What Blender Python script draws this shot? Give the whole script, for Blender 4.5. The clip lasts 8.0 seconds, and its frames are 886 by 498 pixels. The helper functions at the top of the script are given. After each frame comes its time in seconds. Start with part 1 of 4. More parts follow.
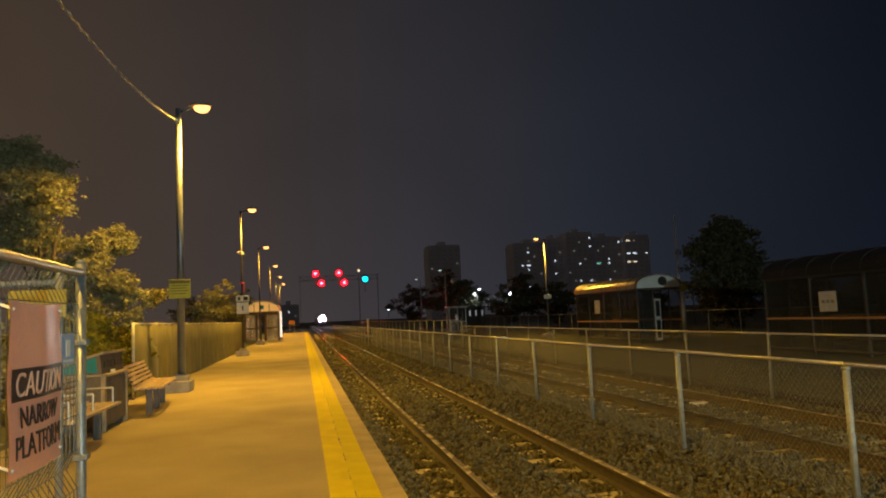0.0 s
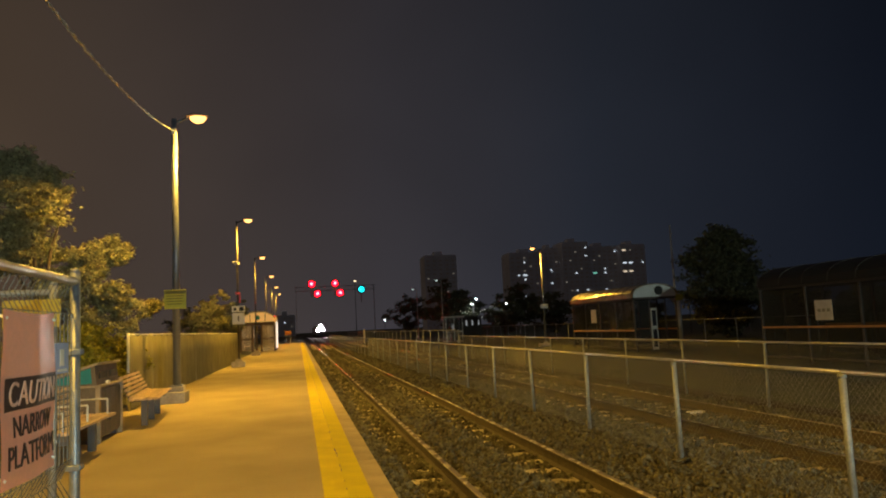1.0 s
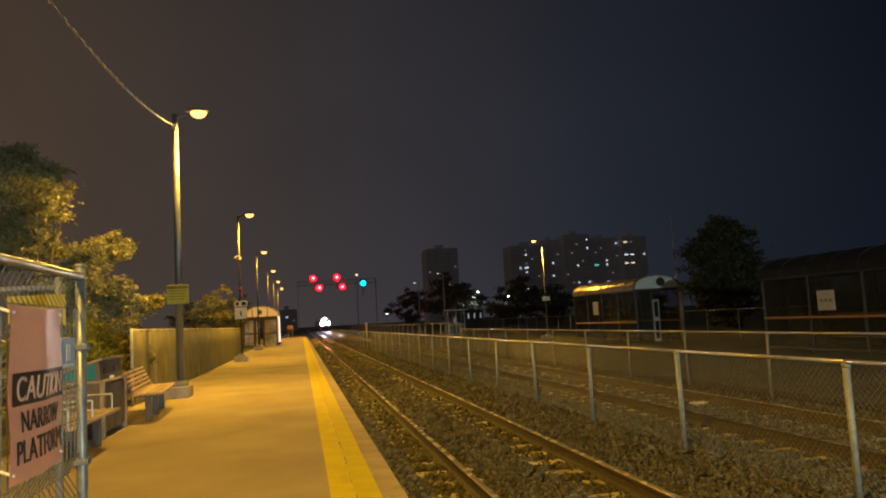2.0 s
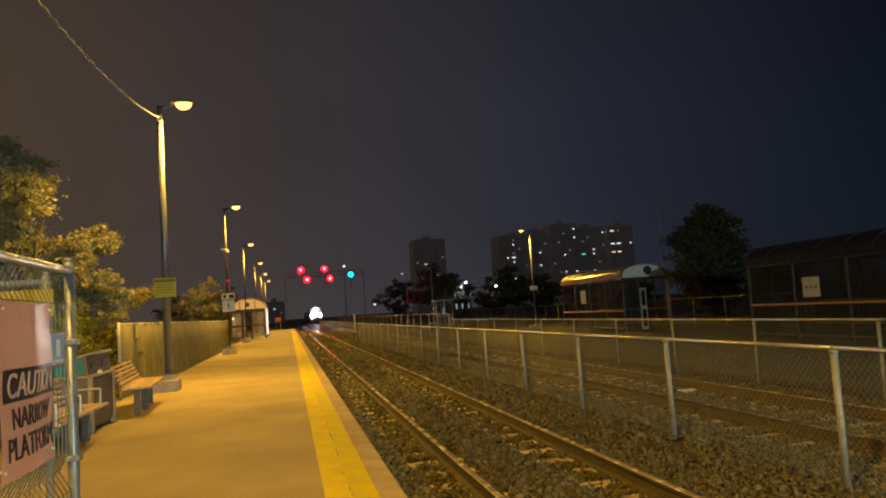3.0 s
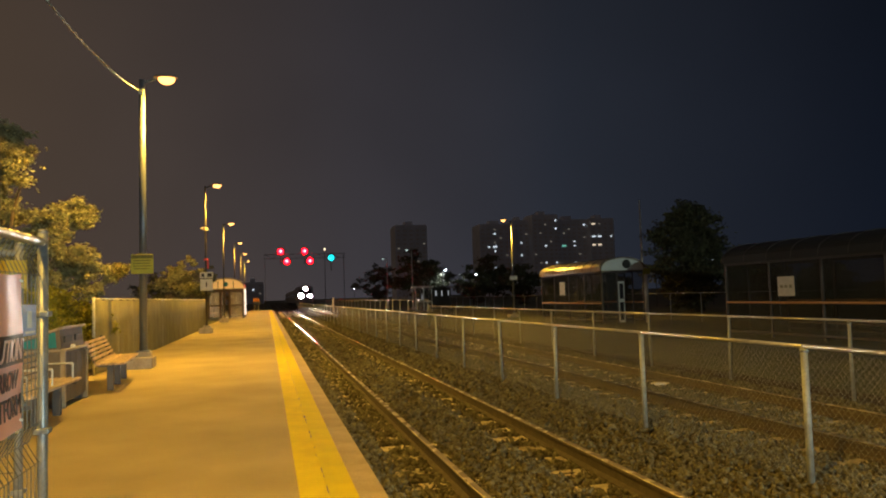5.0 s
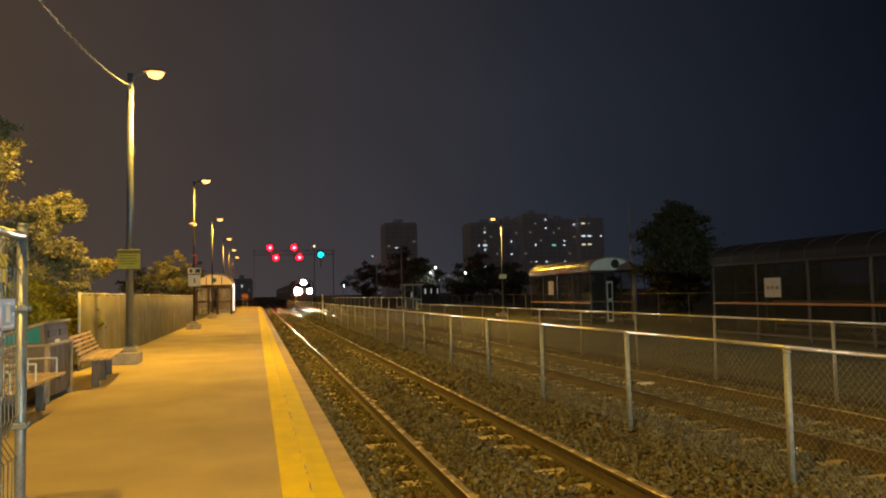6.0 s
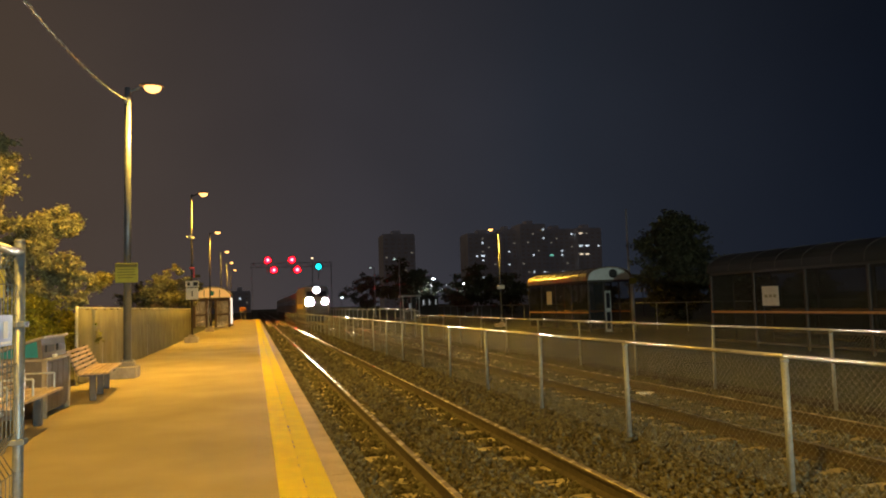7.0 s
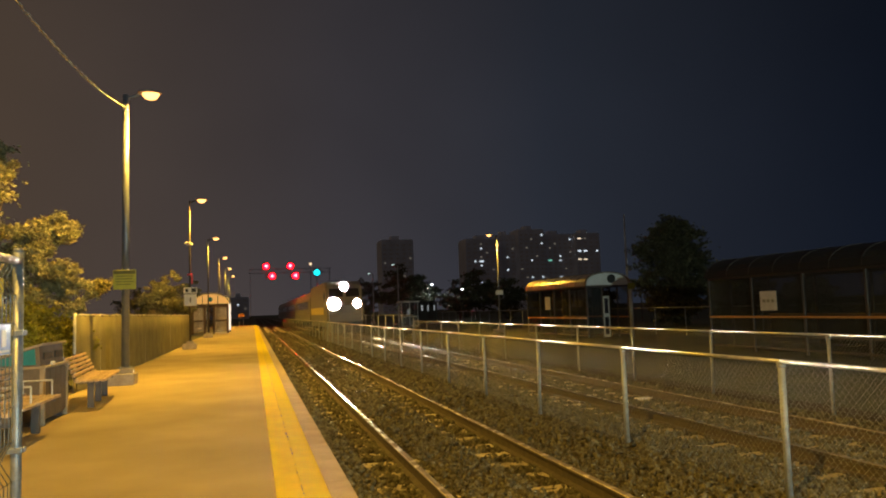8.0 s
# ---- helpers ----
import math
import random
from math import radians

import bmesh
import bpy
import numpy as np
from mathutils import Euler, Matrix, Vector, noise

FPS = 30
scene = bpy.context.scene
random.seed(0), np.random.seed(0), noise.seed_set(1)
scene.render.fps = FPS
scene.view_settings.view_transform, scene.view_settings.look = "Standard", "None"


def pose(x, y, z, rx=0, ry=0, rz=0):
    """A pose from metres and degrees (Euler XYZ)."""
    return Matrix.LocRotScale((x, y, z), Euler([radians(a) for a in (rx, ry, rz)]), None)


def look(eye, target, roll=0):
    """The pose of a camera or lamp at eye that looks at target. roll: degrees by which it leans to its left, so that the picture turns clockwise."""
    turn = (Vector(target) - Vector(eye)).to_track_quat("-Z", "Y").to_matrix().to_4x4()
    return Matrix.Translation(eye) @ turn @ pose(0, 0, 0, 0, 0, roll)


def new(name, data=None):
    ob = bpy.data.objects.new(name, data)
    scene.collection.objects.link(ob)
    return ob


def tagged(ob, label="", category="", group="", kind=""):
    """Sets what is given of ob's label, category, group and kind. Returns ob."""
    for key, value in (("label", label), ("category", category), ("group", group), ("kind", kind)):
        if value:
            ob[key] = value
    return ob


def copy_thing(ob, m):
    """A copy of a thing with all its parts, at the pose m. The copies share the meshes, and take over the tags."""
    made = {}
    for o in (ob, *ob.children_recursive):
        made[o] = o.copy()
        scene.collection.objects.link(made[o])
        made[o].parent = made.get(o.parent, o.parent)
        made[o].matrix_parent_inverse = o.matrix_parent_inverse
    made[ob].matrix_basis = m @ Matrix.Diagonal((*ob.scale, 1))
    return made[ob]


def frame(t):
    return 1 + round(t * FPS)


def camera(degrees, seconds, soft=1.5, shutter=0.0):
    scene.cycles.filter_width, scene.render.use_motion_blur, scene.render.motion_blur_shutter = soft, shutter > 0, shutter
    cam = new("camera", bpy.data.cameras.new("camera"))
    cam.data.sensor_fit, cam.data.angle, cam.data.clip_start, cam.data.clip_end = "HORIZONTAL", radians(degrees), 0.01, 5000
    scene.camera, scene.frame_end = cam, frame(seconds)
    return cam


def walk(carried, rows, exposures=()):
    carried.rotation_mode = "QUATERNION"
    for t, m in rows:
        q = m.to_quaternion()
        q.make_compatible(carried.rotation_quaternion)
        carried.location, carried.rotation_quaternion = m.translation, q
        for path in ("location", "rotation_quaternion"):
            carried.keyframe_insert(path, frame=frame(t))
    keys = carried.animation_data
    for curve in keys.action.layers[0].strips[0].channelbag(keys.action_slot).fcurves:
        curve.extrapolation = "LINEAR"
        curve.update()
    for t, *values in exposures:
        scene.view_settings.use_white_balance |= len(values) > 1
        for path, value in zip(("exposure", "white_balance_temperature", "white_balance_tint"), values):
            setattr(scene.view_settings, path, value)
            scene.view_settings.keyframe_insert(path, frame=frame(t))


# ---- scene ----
cam = camera(62.21, 8.0, soft=2.0)
PATH = [
    (0.0, pose(0.000, -0.000, 1.422, 95.215, 2.600, -10.598)),
    (0.5, pose(0.004, -0.015, 1.413, 95.473, 2.646, -10.751)),
    (1.0, pose(0.003, 0.003, 1.414, 95.980, 2.777, -10.872)),
    (2.5, pose(-0.022, 0.012, 1.408, 95.051, 3.658, -10.965)),
    (3.0, pose(-0.033, 0.029, 1.414, 94.666, 3.821, -11.662)),
    (3.5, pose(-0.037, 0.045, 1.410, 94.205, 3.567, -11.891)),
    (4.0, pose(-0.037, 0.030, 1.413, 94.021, 3.012, -12.501)),
    (4.5, pose(-0.036, 0.027, 1.409, 93.790, 2.320, -12.753)),
    (6.0, pose(0.009, 0.008, 1.406, 93.397, 1.291, -14.075)),
    (6.5, pose(0.006, 0.002, 1.412, 93.812, 1.527, -14.259)),
    (7.0, pose(0.011, -0.005, 1.412, 94.244, 1.769, -14.206)),
    (7.5, pose(0.014, -0.029, 1.420, 94.434, 1.938, -14.080)),
    (8.0, pose(0.015, -0.027, 1.420, 94.670, 1.922, -14.318)),
]
walk(cam, PATH, exposures=[(0.0, -0.06), (1.0, -0.05), (3.0, 0.03), (4.5, 0.10), (6.5, 0.14), (8.0, 0.18)])

# ---- world and exposure ----
world = bpy.data.worlds.new("night_sky")
scene.world = world
world.use_nodes = True
wn, wl = world.node_tree.nodes, world.node_tree.links
wn.clear()
w_out = wn.new("ShaderNodeOutputWorld")
w_bg = wn.new("ShaderNodeBackground")
w_co = wn.new("ShaderNodeTexCoord")
w_sep = wn.new("ShaderNodeSeparateXYZ")
w_side = wn.new("ShaderNodeMapRange")
w_side.inputs[1].default_value, w_side.inputs[2].default_value = -0.35, 0.75
w_ramp = wn.new("ShaderNodeValToRGB")
w_ramp.color_ramp.elements[0].color = (0.0520, 0.0350, 0.0235, 1)
w_ramp.color_ramp.elements[1].color = (0.0026, 0.0042, 0.0085, 1)
e = w_ramp.color_ramp.elements.new(0.42)
e.color = (0.0300, 0.0270, 0.0310, 1)
e = w_ramp.color_ramp.elements.new(0.66)
e.color = (0.0135, 0.0158, 0.0225, 1)
w_noise = wn.new("ShaderNodeTexNoise")
w_noise.inputs["Scale"].default_value, w_noise.inputs["Detail"].default_value = 2.2, 3
w_nr = wn.new("ShaderNodeMapRange")
w_nr.inputs[3].default_value, w_nr.inputs[4].default_value = 0.65, 1.35
w_up = wn.new("ShaderNodeMapRange")
w_up.inputs[1].default_value, w_up.inputs[2].default_value = 0.0, 0.5
w_up.inputs[3].default_value, w_up.inputs[4].default_value = 1.55, 0.82
w_mul = wn.new("ShaderNodeMath")
w_mul.operation = "MULTIPLY"
wl.new(w_co.outputs["Generated"], w_sep.inputs[0])
wl.new(w_co.outputs["Generated"], w_noise.inputs["Vector"])
wl.new(w_sep.outputs["X"], w_side.inputs[0])
wl.new(w_side.outputs[0], w_ramp.inputs[0])
wl.new(w_noise.outputs[0], w_nr.inputs[0])
wl.new(w_sep.outputs["Z"], w_up.inputs[0])
wl.new(w_nr.outputs[0], w_mul.inputs[0])
wl.new(w_up.outputs[0], w_mul.inputs[1])
wl.new(w_ramp.outputs[0], w_bg.inputs[0])
wl.new(w_mul.outputs[0], w_bg.inputs[1])
wl.new(w_bg.outputs[0], w_out.inputs[0])

SODIUM = (1.0, 0.53, 0.058)
LED = (0.86, 0.93, 1.0)
# Tint of the lamp added out of view behind the camera.
ADDED_LAMP_TINT = (0.82, 1.0, 0.84)
POLE_X = -2.76
POLES = [(-2.76, 0.0, 6.5), (-2.76, 17.53, 6.5), (-2.82, 35.1, 6.74), (-3.05, 52.5, 6.74), (-3.10, 70.0, 6.74), (-3.20, 86.5, 6.74), (-3.28, 102.5, 6.74)]


def street_spot(x, y, z, power, color=SODIUM, cone=164):
    lamp = bpy.data.lights.new("street_light", "SPOT")
    lamp.energy, lamp.color = power, color
    lamp.spot_size, lamp.spot_blend, lamp.shadow_soft_size = radians(cone), 0.35, 0.12
    ob = new("street_light", lamp)
    ob.location = (x, y, z)
    return ob


for px, py, ph in POLES:
    street_spot(px + 0.64, py, ph - 0.20, 3000)
street_spot(POLE_X + 0.64, -17.5, 6.30, 3000)
# Added lamp, never in view: cools the light on fence posts and banner.
yard = street_spot(11.6, -22.0, 3.45, 15500, ADDED_LAMP_TINT, 150)
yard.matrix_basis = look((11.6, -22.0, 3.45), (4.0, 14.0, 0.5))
street_spot(17.55, 53.62, 6.70, 2600)
street_spot(28.88, 120.0, 5.33, 900, LED)

# ---- materials ----


def mat(name, color, rough=0.7, metal=0.0, vary=0.25, scale=6.0, bump=0.0, fine=60.0, piece=0.0, spec=0.5, tint=None, coat=0.0):
    m = bpy.data.materials.new(name)
    m.use_nodes = True
    n, l = m.node_tree.nodes, m.node_tree.links
    b = n["Principled BSDF"]
    co = n.new("ShaderNodeTexCoord")
    big = n.new("ShaderNodeTexNoise")
    big.inputs["Scale"].default_value, big.inputs["Detail"].default_value = scale, 6
    small = n.new("ShaderNodeTexNoise")
    small.inputs["Scale"].default_value, small.inputs["Detail"].default_value = fine, 4
    l.new(co.outputs["Object"], big.inputs["Vector"])
    l.new(co.outputs["Object"], small.inputs["Vector"])
    add = n.new("ShaderNodeMath")
    add.operation = "MULTIPLY_ADD"
    add.inputs[1].default_value = 0.6
    l.new(small.outputs[0], add.inputs[0])
    l.new(big.outputs[0], add.inputs[2])
    ramp = n.new("ShaderNodeValToRGB")
    lo = [c * (1 - vary) for c in color]
    hi = [min(1.0, c * (1 + vary)) for c in (tint or color)]
    ramp.color_ramp.elements[0].color, ramp.color_ramp.elements[1].color = (*lo, 1), (*hi, 1)
    ramp.color_ramp.elements[0].position, ramp.color_ramp.elements[1].position = 0.55, 1.0
    l.new(add.outputs[0], ramp.inputs[0])
    last = ramp.outputs[0]
    if piece:
        info = n.new("ShaderNodeObjectInfo")
        rng = n.new("ShaderNodeMapRange")
        rng.inputs[3].default_value, rng.inputs[4].default_value = 1 - piece, 1 + piece
        hsv = n.new("ShaderNodeHueSaturation")
        l.new(info.outputs["Random"], rng.inputs[0])
        l.new(rng.outputs[0], hsv.inputs["Value"])
        l.new(last, hsv.inputs["Color"])
        last = hsv.outputs[0]
    l.new(last, b.inputs["Base Color"])
    rr = n.new("ShaderNodeMapRange")
    rr.inputs[3].default_value, rr.inputs[4].default_value = max(0.04, rough - 0.12), min(1.0, rough + 0.12)
    l.new(big.outputs[0], rr.inputs[0])
    l.new(rr.outputs[0], b.inputs["Roughness"])
    b.inputs["Metallic"].default_value = metal
    b.inputs["Specular IOR Level"].default_value = spec
    b.inputs["Coat Weight"].default_value = coat
    if bump:
        bp = n.new("ShaderNodeBump")
        bp.inputs["Strength"].default_value, bp.inputs["Distance"].default_value = bump, 0.02
        l.new(small.outputs[0], bp.inputs["Height"])
        l.new(bp.outputs[0], b.inputs["Normal"])
    return m


def island(m, low, high):
    """Vary the colour of each loose piece of one mesh."""
    n, l = m.node_tree.nodes, m.node_tree.links
    b = n["Principled BSDF"]
    geo = n.new("ShaderNodeNewGeometry")
    rng = n.new("ShaderNodeMapRange")
    rng.inputs[3].default_value, rng.inputs[4].default_value = low, high
    hsv = n.new("ShaderNodeHueSaturation")
    src = b.inputs["Base Color"].links[0].from_socket
    l.new(geo.outputs["Random Per Island"], rng.inputs[0])
    l.new(rng.outputs[0], hsv.inputs["Value"])
    l.new(src, hsv.inputs["Color"])
    l.new(hsv.outputs[0], b.inputs["Base Color"])
    return m


def leafy(m, share=0.38):
    """Let light through, as thin leaves do."""
    n, l = m.node_tree.nodes, m.node_tree.links
    b = n["Principled BSDF"]
    tr = n.new("ShaderNodeBsdfTranslucent")
    mix = n.new("ShaderNodeMixShader")
    mix.inputs[0].default_value = share
    l.new(b.inputs["Base Color"].links[0].from_socket, tr.inputs["Color"])
    l.new(b.outputs[0], mix.inputs[1])
    l.new(tr.outputs[0], mix.inputs[2])
    l.new(mix.outputs[0], n["Material Output"].inputs["Surface"])
    return m


def glow(name, color, strength):
    m = bpy.data.materials.new(name)
    m.use_nodes = True
    b = m.node_tree.nodes["Principled BSDF"]
    b.inputs["Base Color"].default_value = (*[0.6 * c for c in color], 1)
    b.inputs["Emission Color"].default_value = (*color, 1)
    b.inputs["Emission Strength"].default_value = strength
    return m


def glass(name, color, rough=0.08, alpha=0.25):
    m = bpy.data.materials.new(name)
    m.use_nodes = True
    b = m.node_tree.nodes["Principled BSDF"]
    b.inputs["Base Color"].default_value = (*color, 1)
    b.inputs["Roughness"].default_value = rough
    b.inputs["Alpha"].default_value = alpha
    return m


ASPHALT = mat("platform_paving", (0.39, 0.335, 0.205), 0.9, vary=0.18, scale=0.7, bump=0.25, fine=90, spec=0.2)
COPING = mat("coping_concrete", (0.39, 0.325, 0.195), 0.88, vary=0.22, scale=3, bump=0.3, fine=50, piece=0.08)
YELLOW = mat("yellow_paint", (0.66, 0.56, 0.006), 0.88, vary=0.14, scale=2.5, bump=0.15, fine=70, spec=0.15)
TACTILE = mat("tactile_yellow", (0.62, 0.54, 0.001), 0.86, vary=0.10, scale=4, bump=0.15, fine=80, piece=0.02, spec=0.15)
CONCRETE = mat("concrete", (0.36, 0.33, 0.29), 0.9, vary=0.3, scale=3, bump=0.4, fine=40)
BALLAST = mat("ballast_bed", (0.090, 0.080, 0.056), 0.95, vary=0.5, scale=9, bump=1.0, fine=26, spec=0.04)
STONE = island(mat("ballast_stone", (0.114, 0.110, 0.078), 0.88, vary=0.3, scale=12, bump=0.3, fine=70, spec=0.2), 0.55, 1.6)
EARTH = mat("dark_ground", (0.070, 0.076, 0.036), 0.95, vary=0.5, scale=0.6, bump=0.6, fine=9)
TIE = mat("concrete_tie", (0.44, 0.41, 0.32), 0.9, vary=0.3, scale=5, bump=0.4, fine=45, piece=0.2)
RUST = mat("rail_rust", (0.078, 0.066, 0.046), 0.85, 0.0, vary=0.35, scale=8, bump=0.2)
RAILTOP = mat("rail_head_steel", (0.42, 0.37, 0.27), 0.26, 0.2, vary=0.15, scale=5)
PANEL = mat("panel_galvanised", (0.20, 0.23, 0.28), 0.45, 0.5, vary=0.2, scale=14, bump=0.1)
PANELWIRE = mat("dull_panel_wire", (0.10, 0.11, 0.125), 0.5, 0.5, vary=0.2, scale=14)
FROST = glass("frosted_pane", (0.42, 0.36, 0.28), 0.4, 0.35)
BROWNFRAME = mat("brown_frame", (0.06, 0.034, 0.022), 0.65, vary=0.2)
TRACKPOST = mat("weathered_fence_steel", (0.30, 0.34, 0.38), 0.6, 0.35, vary=0.25, scale=14, bump=0.12)
GALV = mat("galvanised_steel", (0.50, 0.52, 0.53), 0.5, 0.55, vary=0.22, scale=14, bump=0.1)
TOPRAIL = mat("fence_rail_steel", (0.46, 0.46, 0.44), 0.40, 0.7, vary=0.2, scale=14)
WIRE = mat("chain_link_wire", (0.30, 0.31, 0.31), 0.55, 0.6, vary=0.15, scale=20)
POLEM = mat("pole_paint", (0.125, 0.145, 0.20), 0.34, 0.4, vary=0.15, scale=5)
SLIMPOLE = mat("brown_pole_paint", (0.042, 0.038, 0.037), 0.4, 0.3, vary=0.2, scale=5)
DARKPOLE = mat("dark_pole_paint", (0.07, 0.068, 0.066), 0.7, 0.1, vary=0.2, scale=5, spec=0.2)
HEADM = mat("lamp_housing", (0.22, 0.21, 0.20), 0.5, 0.4, vary=0.15)
TARGET = mat("matt_black_board", (0.030, 0.028, 0.028), 0.9, vary=0.2, spec=0.1)
WOOD = mat("weathered_wood", (0.50, 0.38, 0.26), 0.75, vary=0.3, scale=7, bump=0.25, fine=55, piece=0.15)
BLUEMETAL = mat("dark_blue_metal", (0.10, 0.095, 0.105), 0.55, 0.3, vary=0.2)
BINBROWN = mat("bin_grey_brown", (0.13, 0.105, 0.085), 0.7, vary=0.25, scale=5)
BINTOP = mat("bin_tan_lid", (0.32, 0.26, 0.19), 0.55, vary=0.25, scale=6)
TEAL = mat("teal_plastic", (0.01, 0.20, 0.24), 0.5, vary=0.15)
WHITEP = mat("white_board", (0.78, 0.76, 0.72), 0.6, vary=0.08)
BLACKP = mat("black_print", (0.02, 0.02, 0.02), 0.6, vary=0.1)
OLIVE = mat("olive_board", (0.20, 0.19, 0.035), 0.7, vary=0.15, scale=4)
LIME = mat("yellow_sign", (0.36, 0.355, 0.04), 0.6, vary=0.12, scale=4)
LIMEDARK = mat("sign_print", (0.12, 0.11, 0.02), 0.6, vary=0.1)
ORANGE = mat("orange_board", (0.22, 0.09, 0.035), 0.8, vary=0.12)
BANNER = mat("orange_vinyl", (0.80, 0.38, 0.28), 0.47, vary=0.08, scale=5, spec=1.0)
BANDARK = mat("banner_print", (0.055, 0.03, 0.03), 0.45, vary=0.1)
BANLIGHT = mat("banner_letters", (0.70, 0.45, 0.36), 0.45, vary=0.1)
BLUESIGN = mat("pale_blue_sign", (0.34, 0.42, 0.66), 0.5, vary=0.12)
SCREEN = mat("privacy_cloth", (0.17, 0.165, 0.095), 0.9, vary=0.3, scale=1.5, bump=0.3, fine=120)
LEAF = leafy(island(mat("tree_leaf", (0.235, 0.245, 0.155), 0.7, vary=0.3, scale=1.2, fine=9, tint=(0.30, 0.295, 0.18)), 0.65, 1.4))
LEAFY = leafy(island(mat("shrub_leaf", (0.23, 0.225, 0.022), 0.6, vary=0.3, scale=2, fine=9), 0.65, 1.4))
LEAFD = island(mat("far_tree_leaf", (0.085, 0.09, 0.05), 0.7, vary=0.3, scale=1, fine=6), 0.5, 1.6)
BARK = mat("bark", (0.10, 0.08, 0.06), 0.9, vary=0.35, scale=8, bump=0.6, fine=30)
SHFRAME = mat("shelter_frame", (0.07, 0.06, 0.055), 0.5, 0.3, vary=0.2)
# One roof in two colours: lightened where lamplit, near black where little light falls.
SHROOF_LIT = mat("lit_shelter_roof", (0.34, 0.29, 0.22), 0.36, 0.1, vary=0.25, scale=3)
SHROOF_UNLIT = mat("unlit_shelter_roof", (0.018, 0.020, 0.020), 0.75, 0.0, vary=0.25, scale=3)
SHGLASS = glass("shelter_glass", (0.05, 0.055, 0.055), 0.06, 0.35)
BENCHRAIL = mat("shelter_rail", (0.52, 0.27, 0.09), 0.5, vary=0.15)
GABLE = mat("white_gable_panel", (0.74, 0.78, 0.80), 0.5, vary=0.12, scale=2)
BRIDGE = mat("bridge_steel", (0.018, 0.018, 0.018), 0.9, vary=0.2, spec=0.05)
# No lamp: the gable's lit look is put into its material as emission.
NEARGABLE = glow("lit_yellow_gable", (1.0, 0.56, 0.16), 0.42)
ADPANEL = glow("lit_poster_panel", (1.0, 0.86, 0.72), 0.95)
KIOSKLIT = glow("lit_kiosk_panel", (0.85, 0.90, 0.95), 0.3)
SODIUMLENS = glow("sodium_lens", (1.0, 0.47, 0.12), 3.6)
LEDLENS = glow("led_lens", (0.85, 0.95, 1.0), 20)
DIMLENS = glow("dim_lens", (0.75, 1.0, 0.95), 0.7)
REDLENS = glow("red_signal_lens", (1.0, 0.0006, 0.0022), 110)
# White spot put before each red lens to stand for its overexposed centre.
REDCORE = glow("red_signal_glare_core", (1.0, 0.5, 0.5), 3)
GREENLENS = glow("green_signal_lens", (0.004, 0.58, 0.66), 5)
HEADLIGHT = glow("headlight_lens", (1.0, 0.91, 0.78), 7000)
TRAINY = mat("train_paint_grey", (0.12, 0.12, 0.13), 0.45, 0.1, vary=0.15, scale=1.5)
TRAIND = mat("train_paint_dark", (0.03, 0.035, 0.045), 0.4, 0.1, vary=0.2, scale=1.5)
TRAINGLASS = mat("train_glass", (0.02, 0.02, 0.025), 0.1, vary=0.1)
# Distant haze is put into these wall and window colours: paled and blued.
FACADE = mat("haze_paled_facade", (0.68, 0.74, 0.86), 0.9, vary=0.12, scale=0.15, fine=1.5)
HAZEWIN = mat("haze_paled_window", (0.60, 0.60, 0.64), 0.5, vary=0.2)
WINW = glow("lit_window_white", (0.80, 0.92, 1.0), 1.0)
WINY = glow("lit_window_warm", (1.0, 0.80, 0.55), 0.9)
WINDIM = glow("lit_window_dim", (0.9, 0.8, 0.65), 0.12)
WING = glow("lit_window_green", (0.30, 1.0, 0.75), 0.55)

# ---- shape helpers ----


def part(name, bm, material, parent=None, label="", smooth=False):
    me = bpy.data.meshes.new(name)
    bm.to_mesh(me)
    bm.free()
    me.materials.append(material)
    if smooth:
        for p in me.polygons:
            p.use_smooth = True
    ob = new(name, me)
    ob.parent = parent
    if label:
        tagged(ob, label)
    return ob


def thing(name, label, category, at=(0, 0, 0), group="", kind=""):
    ob = new(name)
    ob.matrix_basis = pose(*at)
    ob.empty_display_size = 0.2
    return tagged(ob, label, category, group, kind)


def box(bm, x0, y0, z0, x1, y1, z1, bevel=0.0):
    g = bmesh.ops.create_cube(bm, size=1)["verts"]
    bmesh.ops.scale(bm, vec=(x1 - x0, y1 - y0, z1 - z0), verts=g)
    bmesh.ops.translate(bm, vec=((x0 + x1) / 2, (y0 + y1) / 2, (z0 + z1) / 2), verts=g)
    if bevel:
        es = list({e for v in g for e in v.link_edges})
        bmesh.ops.bevel(bm, geom=es, offset=bevel, segments=2, affect="EDGES", profile=0.5)
    return bm


def cube(x0, y0, z0, x1, y1, z1, bevel=0.0):
    return box(bmesh.new(), x0, y0, z0, x1, y1, z1, bevel)


def tube(bm, a, b, r0, r1=None, n=10):
    a, b = Vector(a), Vector(b)
    q = (b - a).to_track_quat("Z", "Y").to_matrix().to_4x4()
    m = Matrix.Translation((a + b) / 2) @ q
    bmesh.ops.create_cone(bm, cap_ends=True, segments=n, radius1=r0, radius2=r0 if r1 is None else r1, depth=(b - a).length, matrix=m)
    return bm


def rod(a, b, r0, r1=None, n=10):
    return tube(bmesh.new(), a, b, r0, r1, n)


def chain(bm, pts, r, n=8):
    for a, b in zip(pts, pts[1:]):
        tube(bm, a, b, r, n=n)
    return bm


